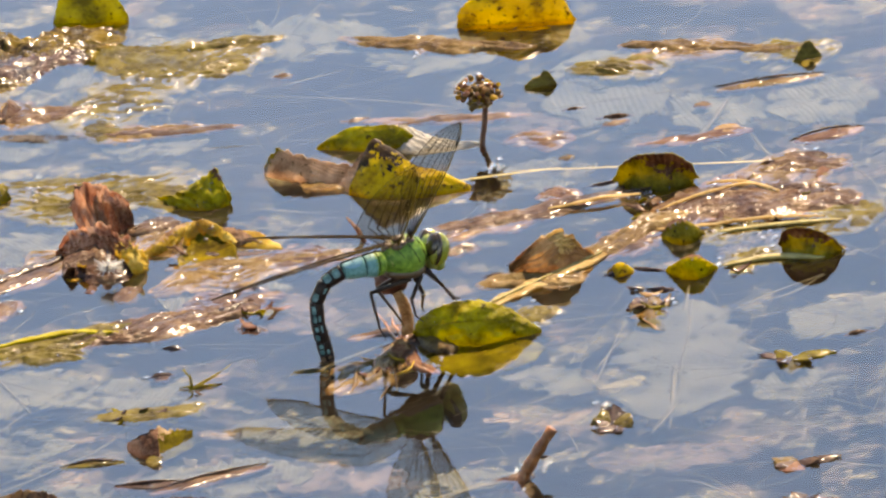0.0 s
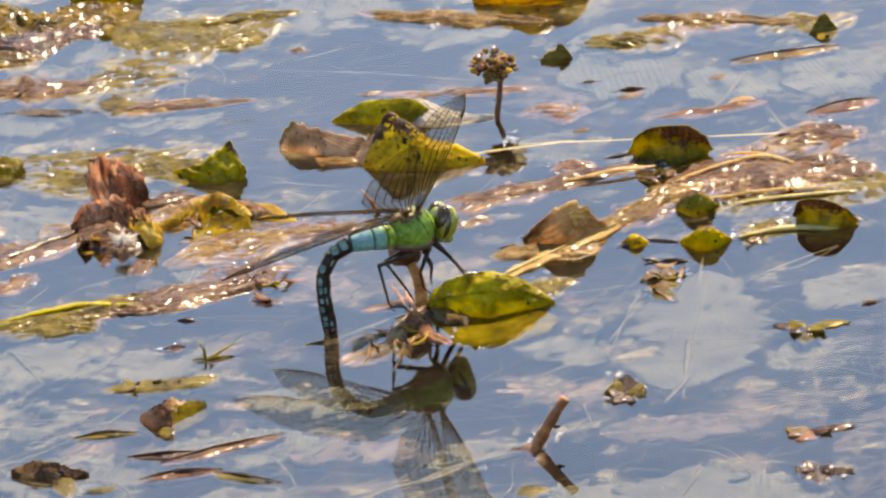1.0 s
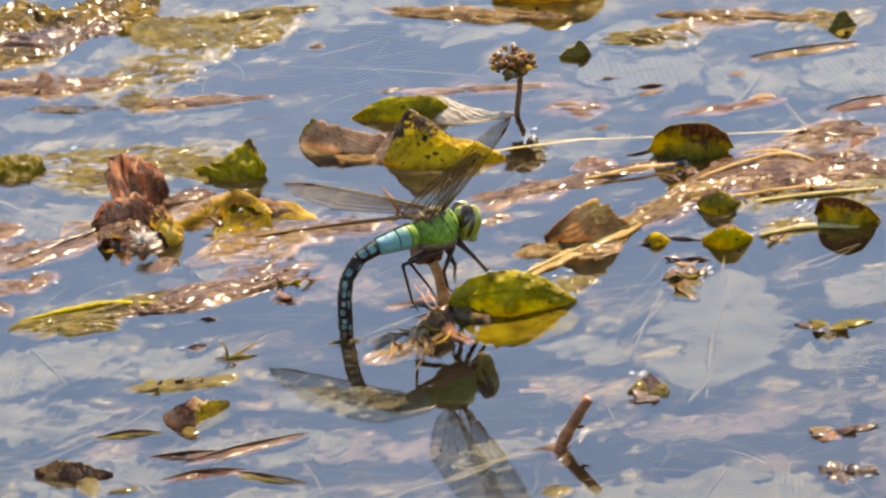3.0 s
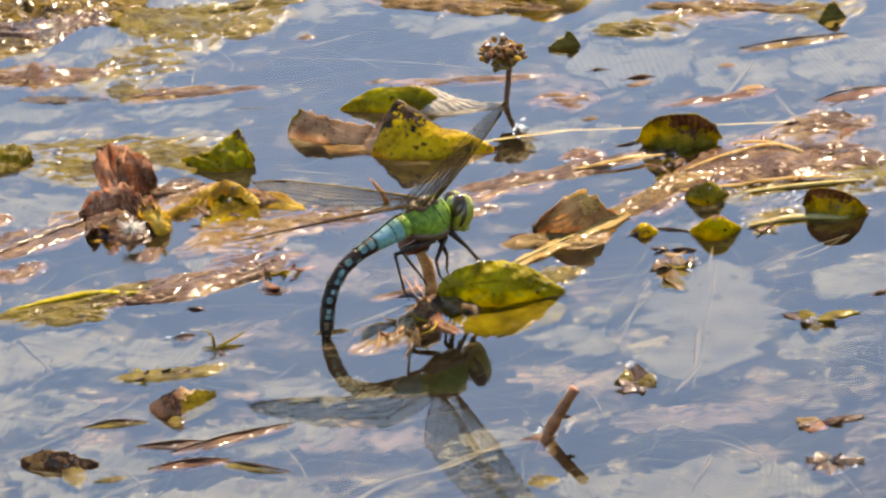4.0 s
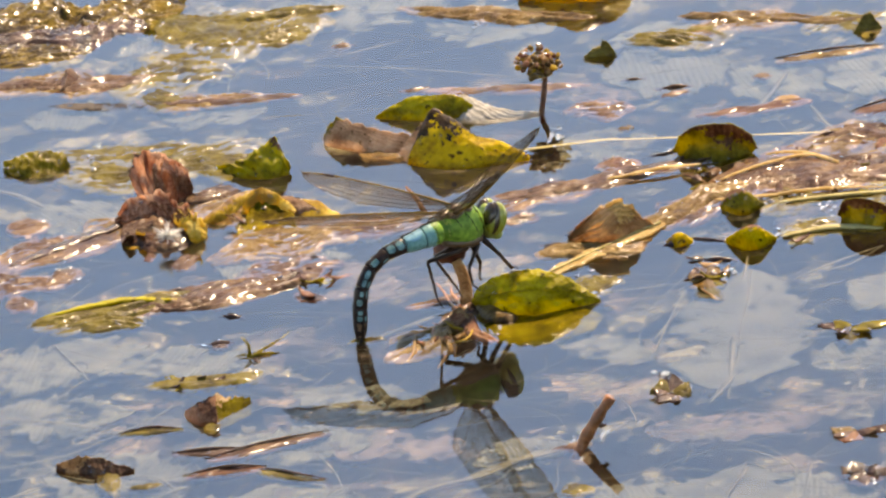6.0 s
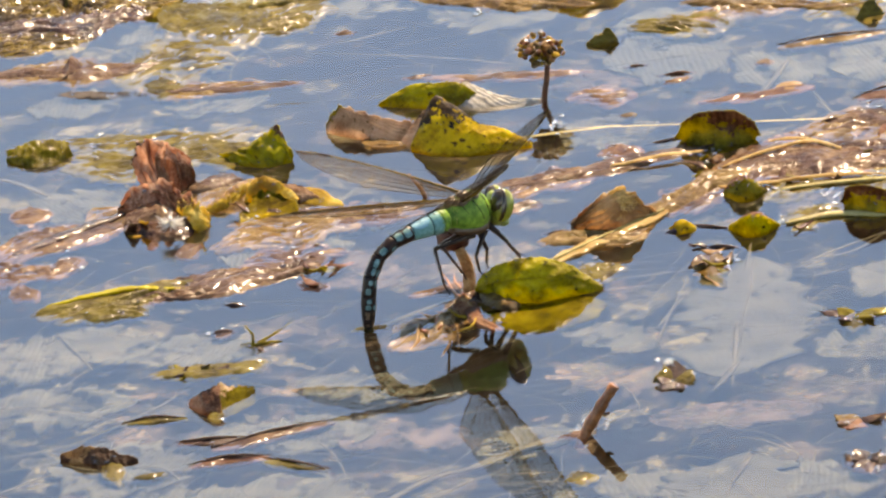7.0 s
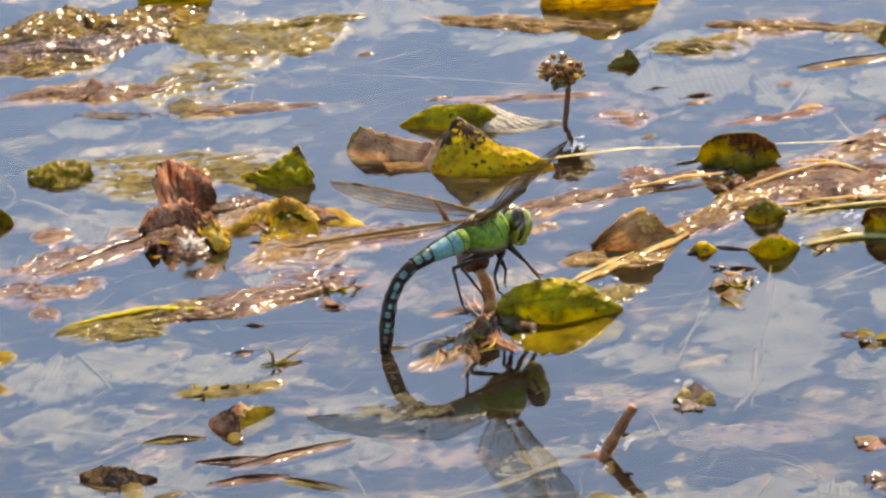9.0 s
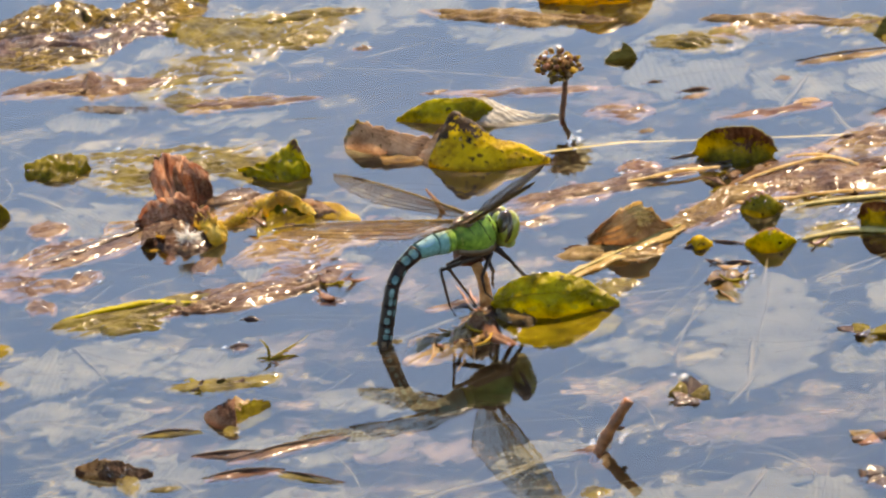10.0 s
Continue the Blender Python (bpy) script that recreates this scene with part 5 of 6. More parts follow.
sheet("pondweed_leaf", "large round olive leaf half awash", OLIVE, ((0.1216, -0.0047, 0.0000), (0.1271, -0.0126, 0.0000), (0.1338, -0.0149, 0.0000), (0.1405, -0.0110, 0.0000)), ((0.1222, -0.0048, 0.0022), (0.1242, -0.0064, 0.0069), (0.1281, -0.0102, 0.0093), (0.1338, -0.0125, 0.0079), (0.1379, -0.0112, 0.0044), (0.1408, -0.0109, 0.0003)), bulge=-0.0022, curl=0.001, crumple=0.0007, rim=(WINE, 0.34, 0.45, 0.40), dew=4)
sheet("pondweed_leaf", "tiny yellow-green leaf tip at the surface", YELLOW, ((0.0689, -0.0053, 0.0000), (0.0721, -0.0094, 0.0000), (0.0769, -0.0070, 0.0000)), ((0.0693, -0.0053, 0.0007), (0.0730, -0.0071, 0.0034), (0.0770, -0.0065, 0.0006)), bulge=0.0008, crumple=0.0004, nu=36, nv=14)
flat_leaf("pondweed_leaf", "small olive leaf tip on the water", WEED_GREEN, (0.1092, -0.0167, 0.0083, 9), 0.0080, 0.0014, dew=3)
flat_leaf("pondweed_leaf", "small curled wet leaf on the water", WEED_GREEN, (0.0790, -0.0534, 0.0087, 35), 0.0112, 0.0018, dew=3)
flat_leaf("pondweed_leaf", "dark green leaf tip on the water", WEED_GREEN, (0.0459, -0.0353, 0.0182, 17), 0.0144, 0.0023, dew=3)
flat_leaf("dry_leaf", "dark reddish leaf tip on the water", DARK, (0.1138, -0.2146, 0.0133, 56), 0.0112, 0.0018, dew=3)
sheet("pondweed_leaf", "tent-shaped olive leaf with a pale edge", DROWNED, ((-0.0736, -0.1194, 0.0000), (-0.0678, -0.1193, 0.0000), (-0.0601, -0.1113, 0.0000)), ((-0.0704, -0.1050, 0.0040), (-0.0663, -0.1040, 0.0030), (-0.0598, -0.1020, 0.0006)), bulge=-0.0006, crumple=0.0006, rag=0.12, rim=(TAN, 0.22, 0.2, 0.4))
sheet("dry_leaf", "brown folded side of a tent-shaped leaf", BROWN, ((-0.0796, -0.1082, 0.0000), (-0.0761, -0.1158, 0.0000), (-0.0703, -0.1200, 0.0000)), ((-0.0792, -0.1079, 0.0013), (-0.0737, -0.1122, 0.0056), (-0.0697, -0.1110, 0.0068)), bulge=0.0004, crumple=0.0006, rim=(DARK, 0.14, 0.4, 0.5))
flat_leaf("pondweed_leaf", "small olive leaf lobe on the water", WEED_GREEN, (-0.0719, -0.1222, 0.0050, -7), 0.0096, 0.0016, dew=3)
sheet("dry_leaf", "dark brown leaf humped out of the water", WINE, ((-0.1181, -0.1419, 0.0000), (-0.1112, -0.1481, 0.0000), (-0.1038, -0.1517, 0.0000), (-0.0950, -0.1498, 0.0000)), ((-0.1176, -0.1410, 0.0014), (-0.1115, -0.1439, 0.0043), (-0.1060, -0.1452, 0.0044), (-0.1001, -0.1471, 0.0024), (-0.0949, -0.1491, 0.0008)), bulge=-0.0006, crumple=0.0006, freq=220.0, rag=0.15, rim=(TAN, 0.9, 0.22, 0.14), dew=6)
flat_leaf("pondweed_leaf", "small brown-olive leaf lobe on the water", WEED_GREEN, (-0.1023, -0.1553, 0.0074, 11), 0.0160, 0.0026, dew=3)
flat_leaf("pondweed_leaf", "slim yellow-green leaf on the water", WEED_GREEN, (-0.0920, -0.1621, 0.0109, 1), 0.0040, 0.0014, dew=3)
flat_leaf("pondweed_leaf", "slim green floating leaf", WEED_GREEN, (-0.0899, -0.1192, 0.0192, -4), 0.0048, 0.0014, dew=3, edge=DARK)
flat_leaf("dry_leaf", "slim purplish floating leaf", DARK, (-0.0732, -0.1400, 0.0216, -5), 0.0056, 0.0014, dew=3, edge=DARK)
flat_leaf("dry_leaf", "long pale brown floating leaf", WEED, (-0.0556, -0.1407, 0.0384, 19), 0.0064, 0.0014, dew=3, edge=DARK)
flat_leaf("pondweed_leaf", "long brown leaf with a green end", PURPLE, (-0.0686, -0.1581, 0.0247, 1), 0.0056, 0.0014, dew=3, edge=DARK)
flat_leaf("pondweed_leaf", "slim olive-green floating leaf", WEED_GREEN, (-0.0498, -0.1663, 0.0245, -38), 0.0056, 0.0014, dew=3, edge=DARK)
flat_leaf("pondweed_leaf", "small olive leaf on the water", WEED_GREEN, (0.0320, -0.2032, 0.0099, 8), 0.0112, 0.0018, dew=3)


flat_leaf("pondweed_leaf", "yellow-green leaf drifting at the edge of the weed", OLIVE_SOFT, (-0.1450, -0.0334, 0.0170, 6), 0.0150, 0.0026, dew=3)
flat_leaf("pondweed_leaf", "small yellow-green lobe just breaking the surface", OLIVE_SOFT, (-0.1440, -0.0570, 0.0090, 40), 0.0140, 0.0020)
leaf("pondweed_leaf", "pale green leaf leaning out of the water", OLIVE_SOFT, (-0.1450, 0.0860, 0.0140, 14), 0.016, mid_z=0.0, roll=62, arc=0.8, blunt=0.6, rag=0.1, crumple=0.0012)
flat_leaf("pondweed_leaf", "far olive leaf on the water", WEED_GREEN, (0.0788, 0.1851, 0.0253, -23), 0.0176, 0.0029, dew=3)
flat_leaf("dry_leaf", "small brown leaf sliver afloat", WEED, (0.0801, 0.1312, 0.0101, 23), 0.0045, 0.0014, dew=3)
flat_leaf("dry_leaf", "small brown leaf sliver afloat", WEED, (-0.0021, 0.1636, 0.0100, -1), 0.0045, 0.0014, dew=3)
flat_leaf("dry_leaf", "small brown leaf sliver afloat", WEED, (-0.0243, 0.2140, 0.0065, 0), 0.0045, 0.0014, dew=3)
flat_leaf("dry_leaf", "small brown leaf sliver afloat", WEED, (0.1082, 0.1389, 0.0063, 0), 0.0045, 0.0014, dew=3)
flat_leaf("dry_leaf", "small brown leaf scrap afloat", WEED_TAN, (0.0601, 0.1239, 0.0069, 3), 0.0045, 0.0018, dew=3)
flat_leaf("dry_leaf", "small brown leaf scrap afloat", WEED_TAN, (0.0624, 0.1039, 0.0055, 9), 0.0045, 0.0018, dew=3)
flat_leaf("dry_leaf", "dark purplish leaf tip on the water", PURPLE, (0.0582, 0.0701, 0.0150, -3), 0.0128, 0.0021, dew=3)
flat_leaf("dry_leaf", "dark reddish bud on the water", DARK, (0.0572, 0.0721, 0.0044, 25), 0.0144, 0.0023, dew=3)
flat_leaf("dry_leaf", "long reddish brown floating leaf", PURPLE, (0.1035, 0.1101, 0.0371, 5), 0.0080, 0.0014, dew=3)
flat_leaf("dry_leaf", "tan knob of a floating leaf", TAN, (0.1144, 0.1129, 0.0087, 18), 0.0096, 0.0016, dew=3)
flat_leaf("dry_leaf", "long brown floating leaf", PURPLE, (0.1451, 0.0967, 0.0241, 15), 0.0096, 0.0016, dew=3, edge=DARK)
flat_leaf("pondweed_leaf", "olive-brown leaf afloat on the water", WEED, (0.1348, 0.0700, 0.0318, -2), 0.0176, 0.0029, dew=3)
flat_leaf("dry_leaf", "pale brown floating leaf", WEED_TAN, (0.1308, 0.1542, 0.0354, 4), 0.0080, 0.0014, dew=3, edge=DARK)
leaf("pondweed_leaf", "yellow-green leaf lobe just under the water", DROWNED, (0.0275, -0.0640, 0.0370, 4), 0.030, z=-0.0046, arc=0.5, tip=2.1, blunt=0.55, rib_width=0.001, crumple=0.0014, rag=0.12, nu=50, dew=3)
flat_leaf("dry_leaf", "dark wet sliver under the dragonfly's feet", WEED, (-0.0011, -0.0377, 0.0220, 4), 0.010, 0.0012, dew=6)
flat_leaf("dry_leaf", "tan leaf lying awash below the stalk", WEED_TAN, (-0.0072, -0.0718, 0.0326, 43), 0.020, 0.0012, sink=0.5, dew=5)
flat_leaf("dry_leaf", "small dark leaf scrap afloat", DARK, (-0.0402, -0.0193, 0.0079, 28), 0.0128, 0.0021, dew=3)
flat_leaf("pondweed_leaf", "small olive scrap round the tail", WEED_GREEN, (-0.0243, -0.0617, 0.0119, -2), 0.0048, 0.0014, dew=3)
flat_leaf("dry_leaf", "small dark scrap floating on water", DARK, (-0.0683, -0.0527, 0.0052, 8), 0.0064, 0.0014, dew=3)
flat_leaf("dry_leaf", "dark wet leaf on the water", WEED, (-0.1263, 0.0721, 0.0142, 2), 0.0160, 0.0026, dew=3)
flat_leaf("dry_leaf", "small purplish bud clump", WEED, (-0.1167, 0.0228, 0.0184, 48), 0.0112, 0.0018, dew=5)
flat_leaf("dry_leaf", "purplish leaf tip on the water", WEED, (-0.1284, 0.0027, 0.0097, 11), 0.0160, 0.0026, dew=3)
flat_leaf("dry_leaf", "dark brown drooping leaf end", WEED, (-0.0783, 0.0253, 0.0132, 48), 0.0112, 0.0018, dew=3)
sheet("pondweed_leaf", "green leaf with a dark tip humped out of the water", GREEN, ((-0.0664, 0.1052, 0.0000), (-0.0577, 0.0969, 0.0000), (-0.0506, 0.0945, 0.0000), (-0.0441, 0.0966, 0.0000)), ((-0.0659, 0.1060, 0.0008), (-0.0596, 0.1030, 0.0030), (-0.0520, 0.1020, 0.0078), (-0.0476, 0.1015, 0.0090), (-0.0439, 0.0975, 0.0017)), bulge=0.0006, crumple=0.0008, freq=190.0, pleat=0.0016, pleats=3.0, lean=0.5, rag=0.12, rim=(WINE, 0.18, 0.74, 0.14), dew=10)
sheet("pondweed_leaf", "rounded green leaf on the water", OLIVE, ((-0.1344, 0.1252, 0.0000), (-0.1272, 0.1185, 0.0000), (-0.1200, 0.1182, 0.0000), (-0.1137, 0.1246, 0.0000)), ((-0.1339, 0.1296, 0.0012), (-0.1271, 0.1287, 0.0042), (-0.1208, 0.1284, 0.0042), (-0.1158, 0.1292, 0.0028), (-0.1131, 0.1261, 0.0006)), bulge=0.0008, crumple=0.0010, freq=190.0, pleat=0.0012, pleats=3.0, lean=0.4, rag=0.12, dew=16)
flat_leaf("pondweed_leaf", "wet green leaf on the water", WEED_GREEN, (-0.0985, 0.1147, 0.0167, 14), 0.020, 0.0040, lumps=0.4, sink=0.2, dew=12)
flat_leaf("pondweed_leaf", "long flat green leaf afloat", WEED_GREEN, (-0.0885, 0.1307, 0.0746, -9), 0.026, 0.0020, lumps=0.6, sink=0.62, dew=10)
flat_leaf("pondweed_leaf", "pale green leaf awash", WEED_GREEN, (-0.0690, 0.1126, 0.0449, -3), 0.026, 0.0020, lumps=0.7, sink=0.42, dew=12)
flat_leaf("pondweed_leaf", "olive clump on the far weed strap", WEED_GREEN, (-0.0834, 0.1819, 0.0147, -7), 0.0176, 0.0029, dew=5)
leaf("dry_leaf", "reddish peaked bud on the far weed", PURPLE, (-0.1135, 0.2071, 0.0095, -13), 0.014, peak=0.006, apex=0.0, sharp=1.2, drop=0.7, crumple=0.002, z=-0.001)
flat_leaf("pondweed_leaf", "pale yellow-green wet leaf", WEED_GREEN, (-0.0635, 0.2418, 0.0313, 46), 0.050, 0.0034, dew=60)
flat_leaf("pondweed_leaf", "yellow-green leaf of the far weed", WEED_GREEN, (-0.0803, 0.2440, 0.0103, -4), 0.0192, 0.0031, dew=3)
flat_leaf("pondweed_leaf", "brown-green leaf of the far weed", WEED_GREEN, (-0.0433, 0.2308, 0.0214, 3), 0.0176, 0.0029, dew=3)
leaf("pondweed_leaf", "upright yellow-green leaf at the far", GREEN, (-0.0855, 0.2921, 0.0240, -4), 0.034, mid_z=0.0, roll=88, arc=0.8, blunt=0.5, crumple=0.002)
leaf("pondweed_leaf", "yellow leaf standing up in the distance", YELLOW, (0.0538, 0.2413, 0.0402, -9), 0.028, mid_z=0.0, roll=88, arc=0.8, blunt=0.5, crumple=0.002)

# ---- long stems and straps ----
awash("weed_strap", "broad wet brown weed strap with a green end", WEED, ((-0.1013, -0.0153, -0.0003), (-0.0788, -0.0133, -0.0001), (-0.0562, -0.0066, 0.0002), (-0.0336, 0.0010, 0.0002)), 0.0173, 0.0030, dew=19)
awash("weed_strap", "broad wet green weed strap", WEED_GREEN, ((-0.1272, -0.0168, -0.0003), (-0.1099, -0.0133, -0.0000), (-0.0909, -0.0099, 0.0001), (-0.0735, -0.0061, -0.0001)), 0.0151, 0.0034, dew=14)
strap("weed_strap", "yellow-green raised rim of a weed strap", GREEN, ((-0.1217, -0.0133, 0.0008), (-0.1097, -0.0113, 0.0018), (-0.0959, -0.0088, 0.0020), (-0.0804, -0.0105, 0.0008)), 0.0030, 0.0016, lumps=0.35, dew=4)
awash("weed_strap", "wet green edge of a weed strap", WEED_GREEN, ((-0.1134, -0.0213, -0.0003), (-0.1013, -0.0233, -0.0001), (-0.0907, -0.0270, -0.0002)), 0.0130, 0.0029, dew=14)
awash("weed_strap", "purplish wet weed ribbon", WEED, ((0.0153, 0.0503, -0.0003), (0.0401, 0.0538, 0.0001), (0.0616, 0.0594, 0.0002), (0.0848, 0.0639, 0.0001)), 0.0108, 0.0023, dew=19)
awash("weed_strap", "broad purplish wet weed ribbon with glints", WEED, ((0.0879, 0.0309, -0.0003), (0.1027, 0.0416, 0.0006), (0.1204, 0.0429, 0.0008), (0.1373, 0.0356, 0.0004), (0.1514, 0.0366, 0.0002)), 0.0238, 0.0030, dew=19)
awash("weed_strap", "wet tan weed ribbon afloat", WEED_TAN, ((0.0607, 0.0136, -0.0001), (0.0753, 0.0234, 0.0002), (0.0900, 0.0350, 0.0004), (0.0974, 0.0414, 0.0002)), 0.0140, 0.0034, dew=14)
awash("weed_strap", "dark wet weed ribbon afloat", WEED, ((0.0826, 0.0300, -0.0003), (0.0976, 0.0442, 0.0003), (0.1175, 0.0519, 0.0004), (0.1455, 0.0502, 0.0002)), 0.0086, 0.0023, dew=19)
for pts in (((0.0543, 0.0546, 0.0012), (0.0703, 0.0571, 0.0018), (0.0836, 0.0589, 0.0012)), ((0.0878, 0.0419, 0.0010), (0.1014, 0.0478, 0.0026), (0.1158, 0.0524, 0.0028), (0.1259, 0.0468, 0.0014)), ((0.1041, 0.0617, 0.0010), (0.1143, 0.0561, 0.0026), (0.1258, 0.0458, 0.0012)), ((0.0858, 0.0273, 0.0004), (0.0996, 0.0247, 0.0008), (0.1205, 0.0249, 0.0008), (0.1377, 0.0212, 0.0004))):
    strap("weed_strap", "thin wet golden stem lying over the weed", FLAX, pts, 0.0018, 0.0012, lumps=0.3, dew=6, group="golden stems")
strap("weed_strap", "golden flat stem lying on the water", FLAX, ((0.0293, -0.0253, 0.0000), (0.0437, -0.0119, 0.0003), (0.0583, 0.0007, 0.0006), (0.0693, 0.0112, 0.0003)), 0.0078, 0.0018, lumps=0.5, ridge=STRAW, dew=8)
awash("weed_strap", "orange-brown crinkled stem on the water", WEED_TAN, ((0.0287, -0.0006, -0.0003), (0.0390, -0.0029, 0.0002), (0.0509, -0.0069, 0.0002), (0.0631, -0.0041, -0.0001)), 0.0108, 0.0029, dew=14)
sheet("dry_leaf", "golden leaf blade leaning in the tangle", AMBER, ((-0.0722, 0.0565, 0.0000), (-0.0655, 0.0594, 0.0000), (-0.0600, 0.0681, 0.0000), (-0.0555, 0.0728, 0.0000)), ((-0.0728, 0.0575, 0.0012), (-0.0665, 0.0617, 0.0034), (-0.0613, 0.0694, 0.0042), (-0.0556, 0.0753, 0.0033)), bulge=0.0008, crumple=0.0005, pleat=0.0006, pleats=2.0, rim=(PALE_TAN, 0.3, 0.4, 0.6), dew=3)
leaf("dry_leaf", "golden leaf blade bent down to the water", AMBER, (-0.0427, 0.0607, 0.0363, -43), 0.008, mid_z=0.0012, roll=28, arc=0.6, bend=0.3, crumple=0.0012, tip=2.0, dew=3)
awash("weed_strap", "purplish wet stem in the brown tangle", WEED, ((-0.0775, 0.0803, 0.0002), (-0.0685, 0.0838, 0.0003), (-0.0596, 0.0854, -0.0000)), 0.0108, 0.0030, dew=19)
strap("weed_strap", "dark wet stem in the brown tangle", DARK, ((-0.1325, 0.0378, -0.0003), (-0.1148, 0.0514, 0.0001), (-0.0971, 0.0638, 0.0004)), 0.006, 0.003, lumps=0.3, dew=7)
awash("weed_strap", "pale brown stem just under water", WEED_TAN, ((-0.0658, 0.0443, -0.0005), (-0.0377, 0.0424, -0.0004), (-0.0062, 0.0396, -0.0004)), 0.0108, 0.0021, dew=14)
awash("weed_strap", "wet brown stem with small bits on it", WEED_GREEN, ((-0.0920, -0.0796, -0.0003), (-0.0781, -0.0794, -0.0001), (-0.0646, -0.0801, -0.0002), (-0.0561, -0.0764, -0.0003)), 0.0097, 0.0022, dew=14)
awash("weed_strap", "brown weed strap afloat far off", WEED, ((-0.1439, 0.2118, -0.0001), (-0.1218, 0.2077, 0.0002), (-0.1033, 0.2041, 0.0002), (-0.0831, 0.2050, -0.0000)), 0.0130, 0.0023, dew=19)
awash("weed_strap", "far thin reddish weed stem", WEED, ((-0.0889, 0.1760, -0.0002), (-0.0670, 0.1745, -0.0000), (-0.0379, 0.1711, -0.0002)), 0.0076, 0.0018, dew=19)
strap("weed_strap", "far thin reddish weed stem", ROSE, ((-0.1200, 0.1872, -0.0003), (-0.1053, 0.1806, -0.0002), (-0.0889, 0.1763, -0.0003)), 0.007, 0.0022, lumps=0.3, dew=7)
awash("weed_strap", "far reddish weed stem in the water", WEED, ((-0.0018, 0.1607, -0.0004), (0.0199, 0.1565, -0.0002), (0.0378, 0.1513, -0.0002), (0.0558, 0.1484, -0.0004)), 0.0086, 0.0014, dew=19)
awash("weed_strap", "thick golden-brown wet weed roll", ROLL, ((-0.1481, 0.2754, 0.0000), (-0.1255, 0.2721, 0.0000), (-0.1029, 0.2723, 0.0000), (-0.0728, 0.2757, 0.0000)), 0.03, 0.0060, dew=50)
# a separate, darker strap laid along the near side of the roll
awash("weed_strap", "dark wet weed strap along the near side of the weed roll", DARK, ((-0.1480, 0.2590, 0.0000), (-0.1255, 0.2557, 0.0000), (-0.1030, 0.2570, 0.0000), (-0.0862, 0.2580, 0.0000)), 0.0260, 0.0040, dew=40)
awash("weed_strap", "yellow-brown weed edge awash", ROLL, ((-0.1478, 0.2415, 0.0000), (-0.1273, 0.2389, 0.0000), (-0.1069, 0.2398, 0.0000)), 0.020, 0.0030, dew=16)
awash("weed_strap", "olive weed tangle afloat far off", WEED_GREEN, ((-0.0731, 0.2548, -0.0001), (-0.0507, 0.2541, 0.0002), (-0.0208, 0.2534, -0.0000)), 0.0100, 0.0030, dew=10)
awash("weed_strap", "thin tan weed tangle afloat far off", WEED_TAN, ((-0.0059, 0.2508, -0.0001), (0.0267, 0.2276, 0.0002), (0.0594, 0.2153, -0.0000)), 0.0110, 0.0028, dew=10)
awash("weed_strap", "brown weed tangle afloat far off", WEED_TAN, ((0.0847, 0.2054, -0.0001), (0.1029, 0.2015, 0.0002), (0.1241, 0.1899, -0.0000), (0.1495, 0.1857, -0.0001)), 0.0090, 0.0026, dew=12)
strap("weed_strap", "wet dark stem beside the brown leaf", DARK, ((-0.0637, 0.0581, -0.0001), (-0.0410, 0.0487, -0.0002), (-0.0305, 0.0493, -0.0002)), 0.004, 0.0012, lumps=0.3, dew=7)


# ---- twig, spike, stalk, seed ----
def twig():
    ob = thing("twig", "short broken reddish-brown twig sticking out of the water", "twig", Matrix.Translation((*(0.0344, -0.1701), 0.0)))
    base = Vector((*(0.0344, -0.1701), 0.0))
    bm = bmesh.new()
    tip = Vector((0.0444, -0.1700, 0.0145))
    pts = [base + Vector((-0.002, -0.004, -0.006)), base, base * 0.55 + tip * 0.45 + Vector((0, 0, 0.0006)), tip]
    tube(bm, [p - base for p in curve_points(pts, 14)], [0.0019 - 0.0005 * abs(i - 6) / 8 + 0.0002 * math.sin(i * 2.1) for i in range(14)], 9)
    part("stick", bm, TWIG, ob)
    bm = bmesh.new()
    p = (base + tip) / 2 - base
    tube(bm, [p, p + Vector((0.0016, 0, -0.0012)), p + Vector((0.003, 0, -0.001))], [0.0009, 0.0007, 0.0003], 7)
    part("side_knot", bm, DARK, ob, "dark knot")


twig()
flat_leaf("dry_leaf", "brown leaf at the foot of the twig", WEED, (0.0322, -0.1685, 0.0116, -0), 0.006, 0.0014, dew=4)


def flower_spike():
    foot = Vector((*(0.0369, 0.1240), 0.0))
    ob = thing("pondweed_flower_spike", "brown pondweed seed spike on a thin stalk above water", "flower spike", Matrix.Translation(foot))
    bm = bmesh.new()
    tube(bm, [p - foot for p in curve_points([foot - Vector((0, 0, 0.008)), foot, (0.0383, 0.1259, 0.0060), (0.0394, 0.1298, 0.0110)], 12)], 0.0009, 7)
    part("stalk", bm, BROWN, ob)
    rnd = random.Random(3)
    for k in range(170):
        bm = bmesh.new()
        d = Vector((rnd.gauss(0, 1), rnd.gauss(0, 1), rnd.gauss(0, 1))).normalized() * rnd.uniform(0.1, 1.0) ** 0.7
        c = Vector((0.0378, 0.1295, 0.0158)) - foot + Vector((d.x * 0.0078, d.y * 0.0064, d.z * 0.0054))
        ball(bm, tuple(x / MM for x in c), (rnd.uniform(0.5, 1.5), rnd.uniform(0.5, 1.3), rnd.uniform(0.4, 1.0)), rnd.uniform(-40, 40))
        part("seed", bm, rnd.choice((BROWN, GOLD, TAN, WEED_TAN)), ob)
        if k % 9 == 0:
            drops(ob, [(c + Vector((0, -0.0002, 0.0012)), Vector((0, -0.3, 1)), 0.7)])


flower_spike()


